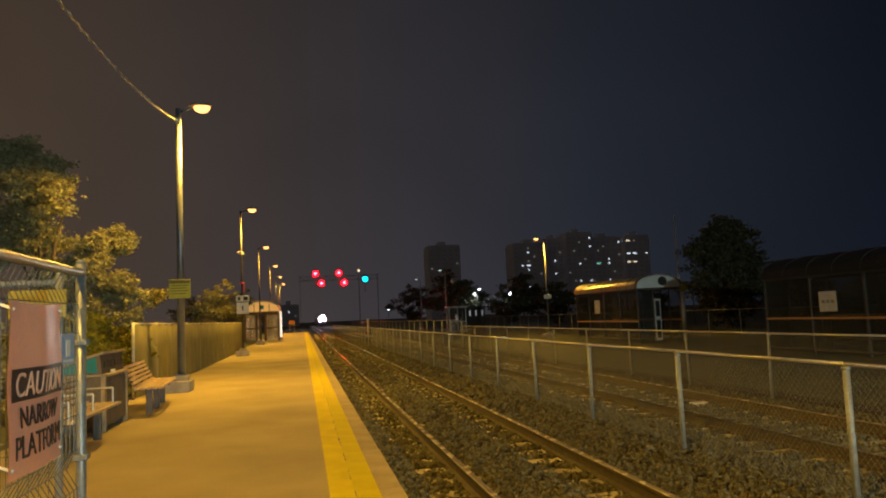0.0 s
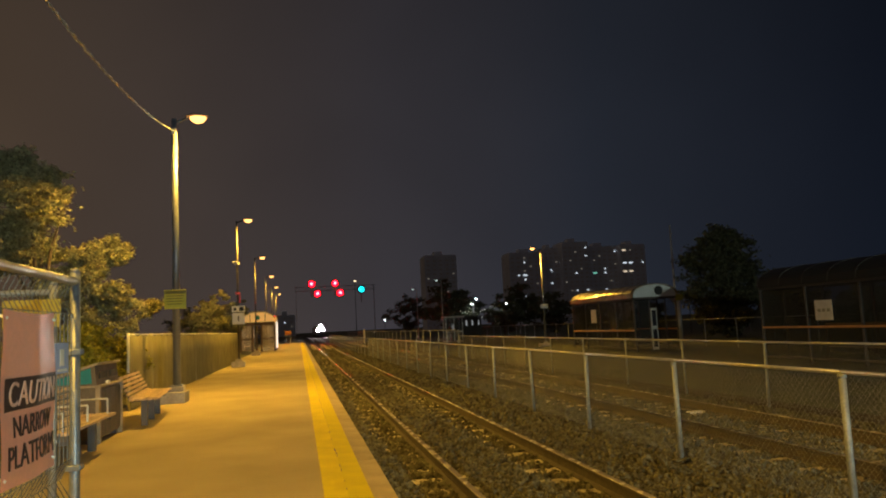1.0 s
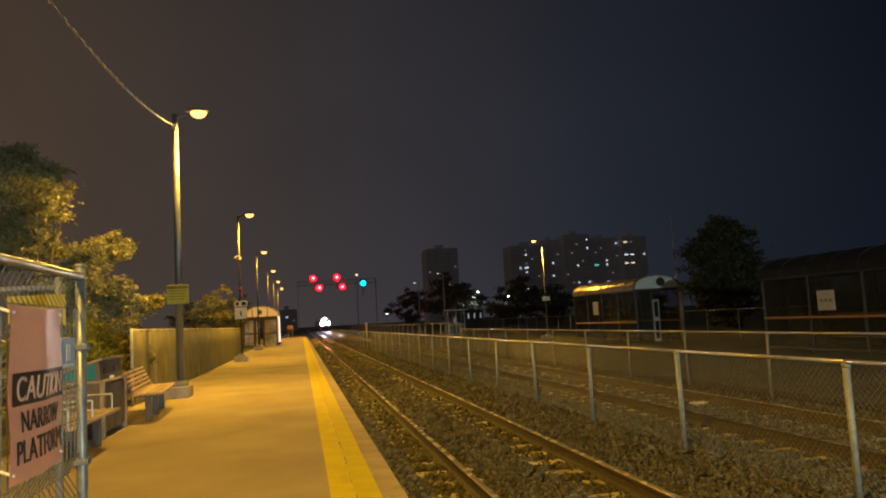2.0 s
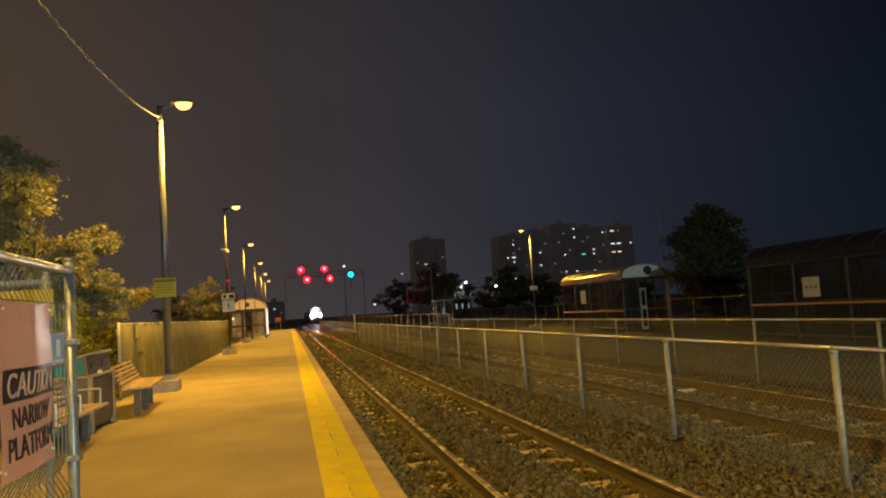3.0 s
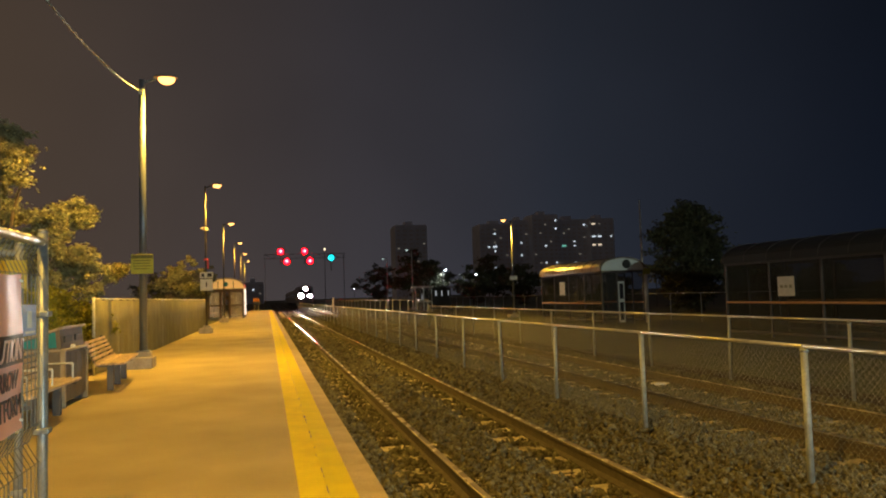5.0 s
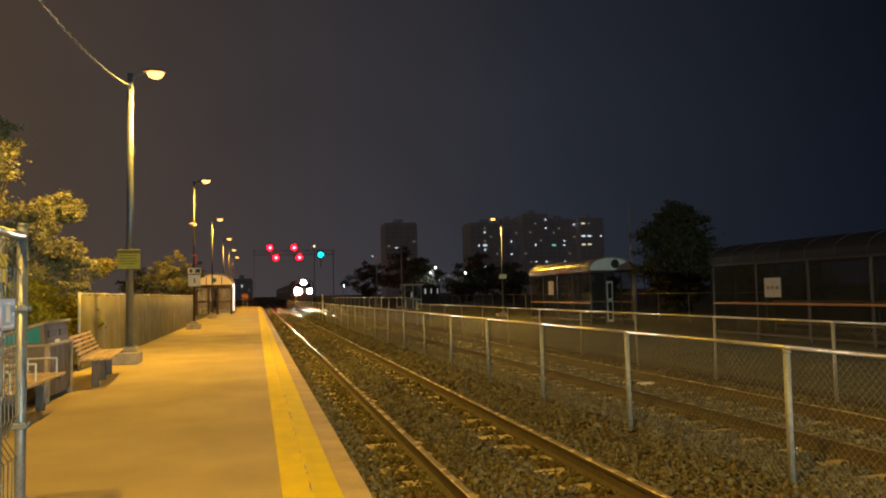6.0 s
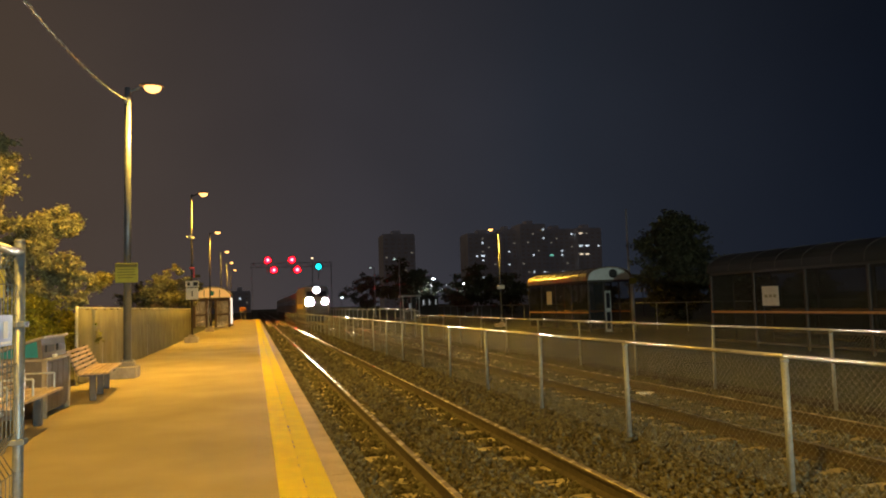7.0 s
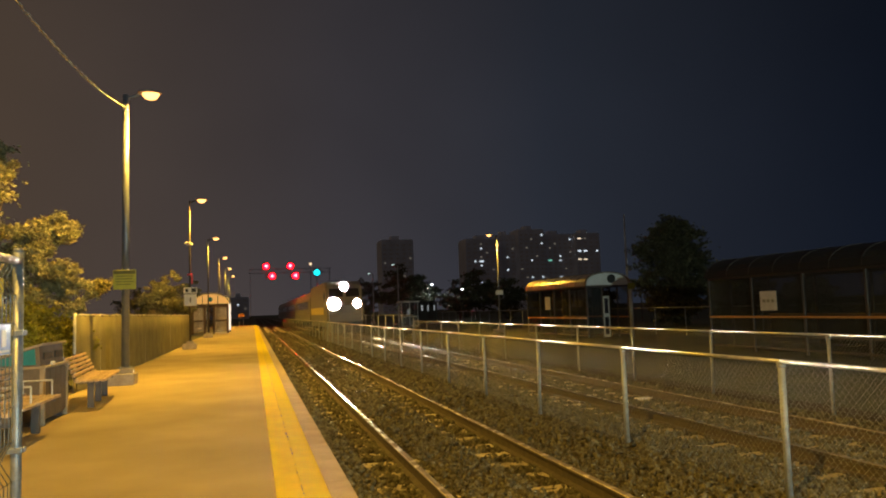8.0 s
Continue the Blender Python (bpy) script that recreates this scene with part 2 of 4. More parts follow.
def arc_strip(bm, pts, y0, y1, thick):
    """A curved sheet: pts are (x, z) pairs, drawn along y, with thickness downwards."""
    rows = []
    for x, z in pts:
        rows.append([bm.verts.new(c) for c in ((x, y0, z), (x, y1, z), (x, y1, z - thick), (x, y0, z - thick))])
    for a, b in zip(rows, rows[1:]):
        for i in range(4):
            j = (i + 1) % 4
            bm.faces.new((a[i], a[j], b[j], b[i]))
    bm.faces.new(rows[0][::-1])
    bm.faces.new(rows[-1])
    return bm


def raw(name, verts, faces, material, parent=None, label="", smooth=False):
    me = bpy.data.meshes.new(name)
    me.from_pydata(verts, [], faces)
    me.materials.append(material)
    if smooth:
        for p in me.polygons:
            p.use_smooth = True
    ob = new(name, me)
    ob.parent = parent
    if label:
        tagged(ob, label)
    return ob


def lettering(name, text, size, matrix, material, parent, wide=1.0):
    cu = bpy.data.curves.new(name, "FONT")
    cu.body, cu.size, cu.align_x, cu.extrude = text, size, "CENTER", 0.0015
    tmp = bpy.data.objects.new(name + "_curve", cu)
    scene.collection.objects.link(tmp)
    bpy.context.view_layer.update()
    me = bpy.data.meshes.new_from_object(tmp.evaluated_get(bpy.context.evaluated_depsgraph_get()))
    bpy.data.objects.remove(tmp)
    me.transform(matrix @ Matrix.Diagonal((wide, 1, 1, 1)))
    me.materials.clear()
    me.materials.append(material)
    ob = new(name, me)
    ob.parent = parent
    return ob

# ---- the ground, platform and tracks ----
EDGE, LEAN = 0.787, -0.003
PLAT_END = 108.0
RAIL_Z = -0.32
NEAR_RAILS, FAR_RAILS = (1.753, 3.28), (6.20, 7.705)


def edge(y):
    return EDGE + LEAN * y


def strip(name, off0, off1, y0, y1, z0, z1, material, parent=None):
    """A long bar that follows the platform's edge."""
    v = []
    for y in (y0, y1):
        e0 = edge(y)
        a0 = off0(y) if callable(off0) else e0 + off0
        a1 = e0 + off1
        v += [(a0, y, z0), (a1, y, z0), (a1, y, z1), (a0, y, z1)]
    f = [(0, 1, 2, 3), (7, 6, 5, 4), (0, 4, 5, 1), (1, 5, 6, 2), (2, 6, 7, 3), (3, 7, 4, 0)]
    return raw(name, v, f, material, parent)


ground = raw("ground", [(-3000, -600, -0.62), (3000, -600, -0.62), (3000, 3800, -0.62), (-3000, 3800, -0.62)], [(0, 1, 2, 3)], EARTH)
tagged(ground, "dark bare ground and rough grass at night", "ground", kind="structure")

rng = np.random.default_rng(4)


def bed():
    """The ballast bed, one uneven sheet between platform and the second fence."""
    xs = np.concatenate([np.arange(0.4, 9.3, 0.14), [9.8, 10.6]])
    ys = np.concatenate([np.arange(-12, 3, 0.5), np.arange(3, 26, 0.14), np.arange(26, 60, 0.6), np.arange(60, 460, 8.0)])
    gx, gy = np.meshgrid(xs, ys)
    z = np.full_like(gx, -0.525)
    for c in (2.505, 6.95):
        d = np.abs(gx - c)
        z += np.where(d < 0.62, 0.012, 0.0)
    z += np.where(np.abs(gx - 2.38) < 0.36, 0.03, 0.0) + np.where((gx > 3.36) & (gx < 4.4), 0.034, 0.0)
    z += 0.05 * np.exp(-((gx - 4.7) / 0.7) ** 2)
    z += rng.normal(0, 0.014, gx.shape)
    z[:, -2:] = [-0.55, -0.64]
    v = np.stack([gx, gy, z], -1).reshape(-1, 3)
    w = len(xs)
    f = [(j * w + i, j * w + i + 1, (j + 1) * w + i + 1, (j + 1) * w + i) for j in range(len(ys) - 1) for i in range(w - 1)]
    ob = raw("ballast_bed", v.tolist(), f, BALLAST)
    return tagged(ob, "grey-brown crushed stone ballast bed under the rails", "ballast", kind="structure")


bed()


def stones():
    """Loose ballast stones over the nearest stretch."""
    t = (1 + 5 ** 0.5) / 2
    base = np.array([(-1, t, 0), (1, t, 0), (-1, -t, 0), (1, -t, 0), (0, -1, t), (0, 1, t), (0, -1, -t), (0, 1, -t), (t, 0, -1), (t, 0, 1), (-t, 0, -1), (-t, 0, 1)]) / 1.9
    tri = np.array([(0, 11, 5), (0, 5, 1), (0, 1, 7), (0, 7, 10), (0, 10, 11), (1, 5, 9), (5, 11, 4), (11, 10, 2), (10, 7, 6), (7, 1, 8), (3, 9, 4), (3, 4, 2), (3, 2, 6), (3, 6, 8), (3, 8, 9), (4, 9, 5), (2, 4, 11), (6, 2, 10), (8, 6, 7), (9, 8, 1)])
    xs, ys, ss = [], [], []
    for y0, y1, per, size in ((3.5, 8, 800, 0.024), (8, 13, 460, 0.028), (13, 22, 150, 0.036), (22, 40, 45, 0.05), (40, 80, 14, 0.075)):
        n = int(per * (y1 - y0) * 8.2)
        xs.append(rng.uniform(0.82, 9.0, n)), ys.append(rng.uniform(y0, y1, n))
        ss.append(size * rng.uniform(0.55, 1.45, n))
    x, y, s = map(np.concatenate, (xs, ys, ss))
    keep = np.ones(len(x), bool)
    for r in (*NEAR_RAILS, *FAR_RAILS):
        keep &= np.abs(x - r) > 0.06
    for c in (2.505, 6.95):
        on_tie = (np.abs((y - 0.2) % 0.65 - 0.325) > 0.20) & (np.abs(x - c) < 1.28)
        if c > 5:
            bare = np.where(np.abs(np.abs(x - c) - 0.8) < 0.45, 0.85, 0.1)
        else:
            bare = np.where((x - c > 0.22) & (x - c < 0.72), 0.70, np.where((x - c < -0.45) & (x - c > -1.22), 0.3, 0.0))
        keep &= ~(on_tie & (rng.random(len(x)) < bare))
    x, y, s = x[keep], y[keep], s[keep]
    n = len(x)
    z = -0.507 + np.where(np.abs(x - 2.38) < 0.36, 0.028, 0.0) + np.where((x > 3.36) & (x < 4.4), 0.03, 0.0) + 0.05 * np.exp(-((x - 4.7) / 0.7) ** 2) + rng.uniform(-0.012, 0.03, n)
    q = rng.normal(size=(n, 4))
    q /= np.linalg.norm(q, axis=1, keepdims=True)
    a, b, c, d = q.T
    rot = np.stack([1 - 2 * (c * c + d * d), 2 * (b * c - a * d), 2 * (b * d + a * c), 2 * (b * c + a * d), 1 - 2 * (b * b + d * d), 2 * (c * d - a * b), 2 * (b * d - a * c), 2 * (c * d + a * b), 1 - 2 * (b * b + c * c)], 1).reshape(n, 3, 3)
    shape = base[None] * rng.uniform(0.45, 1.4, (n, 12, 1)) * rng.uniform(0.55, 1.25, (n, 1, 3))
    v = np.einsum("nij,nkj->nki", rot, shape) * s[:, None, None] + np.stack([x, y, z], 1)[:, None]
    v = v.reshape(-1, 3).astype(np.float32)
    f = (tri[None] + 12 * np.arange(n)[:, None, None]).reshape(-1, 3).astype(np.int32)
    me = bpy.data.meshes.new("ballast_stones")
    me.vertices.add(len(v))
    me.vertices.foreach_set("co", v.ravel())
    me.loops.add(f.size)
    me.loops.foreach_set("vertex_index", f.ravel())
    me.polygons.add(len(f))
    me.polygons.foreach_set("loop_start", np.arange(0, f.size, 3, dtype=np.int32))
    me.update(calc_edges=True)
    me.materials.append(STONE)
    return tagged(new("ballast_stones", me), "loose grey and brown crushed ballast stones", "ballast", kind="stuff")


stones()

platform = tagged(new("platform"), "long low railway platform with tan paving and yellow edge", "platform", kind="structure")
strip("paving", lambda y: -3.75, -0.607, -42, PLAT_END, -0.62, 0.0, ASPHALT, platform)
strip("yellow_band", -0.607, -0.40, -42, PLAT_END, -0.62, 0.003, YELLOW, platform)
strip("platform_wall", -0.40, -0.02, -42, PLAT_END, -0.62, -0.10, CONCRETE, platform)
side = raw("ground_bank", [(-3.75, -14, -0.02), (-3.75, 200, -0.02), (-60, 200, 0.0), (-60, -14, 0.0), (-3.75, -14, -0.7), (-3.75, 200, -0.7), (-60, 200, -0.7), (-60, -14, -0.7)],
           [(0, 1, 2, 3), (4, 5, 1, 0), (7, 6, 5, 4), (1, 5, 6, 2), (0, 3, 7, 4), (3, 2, 6, 7)], EARTH)
tagged(side, "dark weedy ground behind the platform fence", "ground", kind="structure")


def rail_bar(x, parent):
    prof = [(-0.07, 0.0), (0.07, 0.0), (0.07, 0.012), (0.012, 0.035), (0.012, 0.125), (0.036, 0.138), (0.036, 0.168), (0.028, 0.1755), (-0.028, 0.1755), (-0.036, 0.168), (-0.036, 0.138), (-0.012, 0.125), (-0.012, 0.035), (-0.07, 0.012)]
    v, f, k = [], [], len(prof)
    ys = [-14, 0, 15, 40, 100, 250, 460]
    for y in ys:
        v += [(x + a, y, RAIL_Z - 0.1755 + b) for a, b in prof]
    for s in range(len(ys) - 1):
        for i in range(k):
            j = (i + 1) % k
            f.append((s * k + i, s * k + j, (s + 1) * k + j, (s + 1) * k + i))
    f += [tuple(range(k))[::-1], tuple(len(v) - k + i for i in range(k))]
    ob = raw("rail", v, f, RUST, parent, "rusty steel rail with a shiny running top")
    ob.data.materials.append(RAILTOP)
    for p in ob.data.polygons:
        c = p.center
        if c.z > RAIL_Z - 0.006 and abs(p.normal.z) > 0.4:
            p.material_index = 1
    return ob


tracks = []
for rails, note in ((NEAR_RAILS, "beside the platform"), (FAR_RAILS, "beyond the chain-link fence")):
    tk = thing("railway_track", "railway track with concrete ties in ballast " + note, "railway track", (0, 0, 0), "tracks", "structure")
    for rx in rails:
        rail_bar(rx, tk)
    tracks.append((tk, sum(rails) / 2))

# ---- fences ----


def wires(x0, y0, y1, z0, z1, step=0.075, r=0.0013):
    """Woven wire between two posts: slanting strands both ways."""
    v, f = [], []
    h = z1 - z0
    for s in (1, -1):
        k = y0 - h
        while k < y1:
            a0, a1 = k, k + h
            za, zb = (z0, z1) if s > 0 else (z1, z0)
            c0, c1 = max(a0, y0), min(a1, y1)
            if c1 - c0 > 0.02:
                pa = za + (zb - za) * (c0 - a0) / h
                pb = za + (zb - za) * (c1 - a0) / h
                i = len(v)
                for yy, zz in ((c0, pa), (c1, pb)):
                    v += [(x0 + s * r, yy, zz + r), (x0 + s * r + r, yy, zz - r), (x0 + s * r - r, yy, zz - r)]
                f += [(i, i + 1, i + 4, i + 3), (i + 1, i + 2, i + 5, i + 4), (i + 2, i, i + 3, i + 5)]
            k += step
    return v, f


def chain_fence(label, x, lean, y_first, spacing, count, top, base, meshed, r=0.033):
    fn = thing("chain_link_fence", label, "fence", (0, 0, 0), "fences", "structure")
    post_me = None
    for i in range(count):
        y = y_first + spacing * i
        xx = x + lean * y
        dz = 0.0015 * math.sin(i * 2.3)
        bm = rod((0, 0, base - 0.15), (0, 0, top - 0.02 + dz), r, n=12)
        tube(bm, (0, 0, top - 0.05 + dz), (0, 0, top - 0.015 + dz), r * 1.22, n=12)
        tube(bm, (0, 0, top - 0.02 + dz), (0, 0, top + 0.012 + dz), r * 0.95, r * 0.4, n=12)
        p = part("post", bm, TRACKPOST, fn, smooth=True)
        p.location = (xx, y, 0)
        p.rotation_euler = (0.012 * math.sin(i * 5.1), 0.016 * math.cos(i * 3.7), 0)
        if i + 1 < count:
            y2 = y + spacing
            part("top_rail", rod((xx, y, top + 0.0015 * math.sin(i * 2.3)), (x + lean * y2, y2, top + 0.0015 * math.sin((i + 1) * 2.3)), 0.021, n=12), TOPRAIL, fn, smooth=True)
            if i < meshed:
                v, f = wires(xx + 0.036, y, y2, base + 0.05, top - 0.03)
                raw("wire_mesh", v, f, WIRE, fn)
    return fn


chain_fence("low galvanised chain-link fence standing between the two tracks", 4.806, -0.005, 5.92 - 3.03 * 3, 3.03, 40, 0.825, -0.46, 18)
chain_fence("low galvanised chain-link fence beyond the second track", 9.15, 0.0, 13.45 - 3.25 * 5, 3.25, 15, 0.78, -0.52, 14, 0.03)
chain_fence("taller chain-link fence further along the second track", 9.25, 0.0, 43.5, 3.25, 34, 1.12, -0.52, 0, 0.03)
chain_fence("dark chain-link fence behind the bus shelters", 24.5, 0.0, 18.0, 3.4, 26, 1.05, -0.6, 0, 0.03)


def screen_fence():
    fn = thing("screened_fence", "olive cloth-screened fence along the platform's back", "fence", (0, 0, 0), "", "structure")
    ys = [16.2 + 2.44 * i for i in range(12)]
    for a, b in zip(ys, ys[1:]):
        part("post", rod((-3.5, a, -0.05), (-3.5, a, 1.58), 0.03, n=10), GALV, fn, smooth=True)
        part("top_rail", rod((-3.5, a, 1.55), (-3.5, b, 1.55), 0.02, n=8), GALV, fn, smooth=True)
        v, f, n = [], [], 20
        ph = a * 1.7
        for i in range(n + 1):
            y = a + (b - a) * i / n
            bulge = 0.018 * math.sin(i * 1.1 + ph) + 0.03 * math.sin(math.pi * i / n)
            for k, z in enumerate((0.03, 0.5, 1.0, 1.53)):
                v.append((-3.465 + bulge * (1.2 - 0.35 * k), y, z - (0.02 * math.sin(i * 0.9 + ph) if k == 3 else 0)))
        m = len(v)
        v += [(q[0] - 0.006, q[1], q[2]) for q in v]
        for i in range(n):
            for k in range(3):
                p = i * 4 + k
                f.append((p, p + 4, p + 5, p + 1))
                f.append((m + p + 1, m + p + 5, m + p + 4, m + p))
            f.append((i * 4 + 3, i * 4 + 7, m + i * 4 + 7, m + i * 4 + 3))
        raw("cloth_panel", v, f, SCREEN, fn, smooth=True)
    return fn


screen_fence()

# ---- street lamps ----


def cobra_lamp(name, label, at, height, lens, reach=0.5, side=1, pole_mat=POLEM, r=0.088, block=(-0.46, 0.22, 0.34), group="platform lamps"):
    ob = thing(name, label, "street lamp", at, group)
    z0 = 0.0
    if block:
        part("footing", cube(block[0], -block[2], 0, block[1], block[2], 0.25, 0.02), CONCRETE, ob, "concrete block footing")
        part("plinth", cube(-0.16, -0.16, 0.25, 0.16, 0.16, 0.36, 0.015), CONCRETE, ob)
        z0 = 0.36
    part("pole", rod((0, 0, z0), (0, 0, height), r, r * 0.72, 28), pole_mat, ob, smooth=True)
    part("base_collar", cube(-r * 1.5, -r * 1.5, z0, r * 1.5, r * 1.5, z0 + 0.03, 0.006), pole_mat, ob)
    s = side
    part("arm", rod((0, 0, height - 0.09), (s * (reach - 0.2), 0, height + 0.03), 0.03, 0.028, 8), pole_mat, ob)
    bm = bmesh.new()
    bmesh.ops.create_uvsphere(bm, u_segments=16, v_segments=8, radius=1, matrix=pose(s * reach, 0, height + 0.06) @ Matrix.Diagonal((0.27, 0.14, 0.085, 1)))
    cut = [v for v in bm.verts if v.co.z < height + 0.05]
    bmesh.ops.delete(bm, geom=cut, context="VERTS")
    head = part("lamp_head", bm, HEADM, ob, smooth=True)
    bm = bmesh.new()
    bmesh.ops.create_uvsphere(bm, u_segments=16, v_segments=8, radius=1, matrix=pose(s * (reach + 0.03), 0, height + 0.05) @ Matrix.Diagonal((0.19, 0.14, 0.15, 1)))
    bmesh.ops.delete(bm, geom=[v for v in bm.verts if v.co.z > height + 0.07], context="VERTS")
    part("lens", bm, lens, head, "glowing glass lens", smooth=True)
    return ob


first = cobra_lamp("street_lamp", "grey steel platform lamp post on a concrete block, glowing sodium head", (POLE_X, 0, 0), 6.5, SODIUMLENS)
copy_thing(first, pose(POLE_X, 17.53, 0))
slim = cobra_lamp("street_lamp", "slim grey platform lamp post on a concrete block, glowing sodium head", (*POLES[2][:2], 0), 6.74, SODIUMLENS, pole_mat=SLIMPOLE, r=0.048, block=(-0.32, 0.27, 0.30))
for px, py, ph in POLES[3:]:
    copy_thing(slim, pose(px, py, 0))
copy_thing(first, pose(POLE_X, -17.5, 0))
# Unseen post made up to carry the added lamp behind the camera.
cobra_lamp("street_lamp", "short added lamp post, never in view, with a cool white head", (12.1, -22.0, -0.6), 4.3, LEDLENS, 0.5, -1, GALV, 0.1, group="far lamps")
cobra_lamp("street_lamp", "orange-lit lamp post on the far platform beside a shelter", (18.17, 53.62, -0.5), 7.45, SODIUMLENS, 0.6, -1, POLEM, 0.075, group="far lamps")
cobra_lamp("street_lamp", "slim distant lamp post with a dim head", (18.2, 94.6, -0.5), 7.9, DIMLENS, 0.6, -1, GALV, 0.09, group="far lamps")
cobra_lamp("street_lamp", "slim distant lamp post with a dim head", (18.2, 115.5, -0.5), 7.9, DIMLENS, 0.6, -1, GALV, 0.09, group="far lamps")
cobra_lamp("street_lamp", "distant floodlight post with a bright white head", (28.4, 120.0, -0.6), 6.2, LEDLENS, 0.45, 1, DARKPOLE, 0.09, group="far lamps")

# ---- things on the platform lamp posts ----


def post_sign(name, label, x, y, z, w, h, board, print_mat, bars, head=0.0):
    ob = thing(name, label, "sign", (x, y, z))
    part("board", cube(-w / 2, -0.012, -h / 2, w / 2, 0.0, h / 2, 0.006), board, ob)
    if head:
        part("header_band", cube(-w / 2 + 0.01, -0.018, h / 2 - head, w / 2 - 0.01, -0.0125, h / 2 - 0.015), print_mat, ob)
    for bx0, bx1, bz0, bz1 in bars:
        part("print_bar", cube(bx0 * w, -0.016, bz0 * h, bx1 * w, -0.0125, bz1 * h), print_mat, ob)
    part("bracket", cube(-0.1, 0.0, -0.03, 0.1, 0.04, 0.03), GALV, ob)
    return ob


post_sign("warning_sign", "yellow rectangular warning sign with dark header on a lamp post", POLE_X, 17.53 - 0.125, 2.30, 0.47, 0.43, LIME, LIMEDARK,
          [(-0.38, 0.38, 0.16, 0.20), (-0.40, 0.34, 0.02, 0.06), (-0.40, 0.40, -0.12, -0.08), (-0.36, 0.3, -0.26, -0.22)], 0.09)
post_sign("direction_sign", "small white sign with black symbols on a lamp post", -2.80, 35.1 - 0.13, 2.64, 0.58, 0.27, WHITEP, BLACKP,
          [(-0.36, -0.16, -0.28, 0.28), (0.08, 0.42, -0.32, 0.32)])
post_sign("notice_sign", "pale square notice below a direction sign on a lamp post", -2.80, 35.1 - 0.13, 2.20, 0.54, 0.52, WHITEP, BLACKP,
          [(-0.05, 0.05, -0.2, 0.22)])
rib = thing("ribbon", "strip of red tape tied round a lamp post", "ribbon", (-2.82, 35.1, 3.35))
bm = rod((0, 0, -0.03), (0, 0, 0.05), 0.11, n=14)
box(bm, 0.06, -0.125, -0.42, 0.13, -0.115, 0.0)
part("tape", bm, mat("red_tape", (0.75, 0.10, 0.12), 0.5), rib)
bnd = thing("pole_band", "pale loop bracket clamped round a lamp post", "bracket", (-2.82, 35.1, 4.75))
bm = rod((0, 0, -0.05), (0, 0, 0.05), 0.12, n=14)
tube(bm, (-0.2, -0.05, 0.03), (0.0, -0.12, 0.08), 0.03)
part("band", bm, WHITEP, bnd)


def cable():
    ob = thing("overhead_cable", "twisted overhead cable slung between two platform lamp posts", "cable", (0, 0, 0))
    pts = []
    for i in range(49):
        u = i / 48
        y = 17.45 * (1 - u)
        pts.append((POLE_X, y, 6.20 - 0.80 * (1 - ((u - 0.5) / 0.5) ** 2) - 0.06 * math.sin(math.pi * u)))
    part("cable", chain(bmesh.new(), pts, 0.011, 6), GALV, ob)
    bm = bmesh.new()
    fine = []
    for a, b in zip(pts, pts[1:]):
        for j in range(6):
            w = j / 6
            ang = (len(fine)) * 1.05
            fine.append((a[0] + (b[0] - a[0]) * w + 0.016 * math.cos(ang), a[1] + (b[1] - a[1]) * w, a[2] + (b[2] - a[2]) * w + 0.016 * math.sin(ang)))
    part("wrap_wire", chain(bm, fine, 0.006, 4), WHITEP, ob)
    part("clamp", cube(POLE_X - 0.05, 17.40, 6.12, POLE_X + 0.05, 17.46, 6.26, 0.01), GALV, ob)
    return ob


cable()

# ---- benches and bins ----


def bench(label, x, y0, y1, turn=0.0):
    """A slatted bench that faces the track; x is its seat's front."""
    ob = thing("bench", label, "bench", (x, (y0 + y1) / 2, 0, 0, 0, turn), "platform benches")
    h = (y1 - y0) / 2
    for i in range(5):
        a = -0.46 + i * 0.093
        part("seat_slat", cube(a, -h, 0.43, a + 0.068, h, 0.465, 0.006), WOOD, ob)
    for i in range(6):
        z = 0.45 + i * 0.066
        dx = -0.44 - 0.034 * i
        part("back_slat", cube(dx - 0.03, -h, z, dx, h, z + 0.046, 0.006), WOOD, ob)
    for yy in (-h + 0.25, 0.0, h - 0.25):
        bm = cube(-0.31, yy - 0.035, 0.0, -0.21, yy + 0.035, 0.40, 0.008)
        box(bm, -0.46, yy - 0.03, 0.40, -0.02, yy + 0.03, 0.43)
        part("leg", bm, BLUEMETAL, ob)
        part("back_bracket", rod((-0.47, yy, 0.42), (-0.66, yy, 0.84), 0.02, n=6), BLUEMETAL, ob)
    return ob


bench("weathered slatted wooden bench with dark blue metal legs", -2.43, 13.05, 15.5, 4.2)
b2 = bench("weathered wooden bench with metal armrests beside the bins", -2.48, 8.7, 10.85)
for yy in (-0.95, 0.0, 0.95):
    bm = rod((-0.45, yy, 0.46), (-0.45, yy, 0.66), 0.013, n=8)
    tube(bm, (-0.45, yy, 0.66), (-0.10, yy, 0.66), 0.013, n=8)
    tube(bm, (-0.10, yy, 0.66), (-0.10, yy, 0.46), 0.013, n=8)
    part("armrest", bm, GALV, b2)


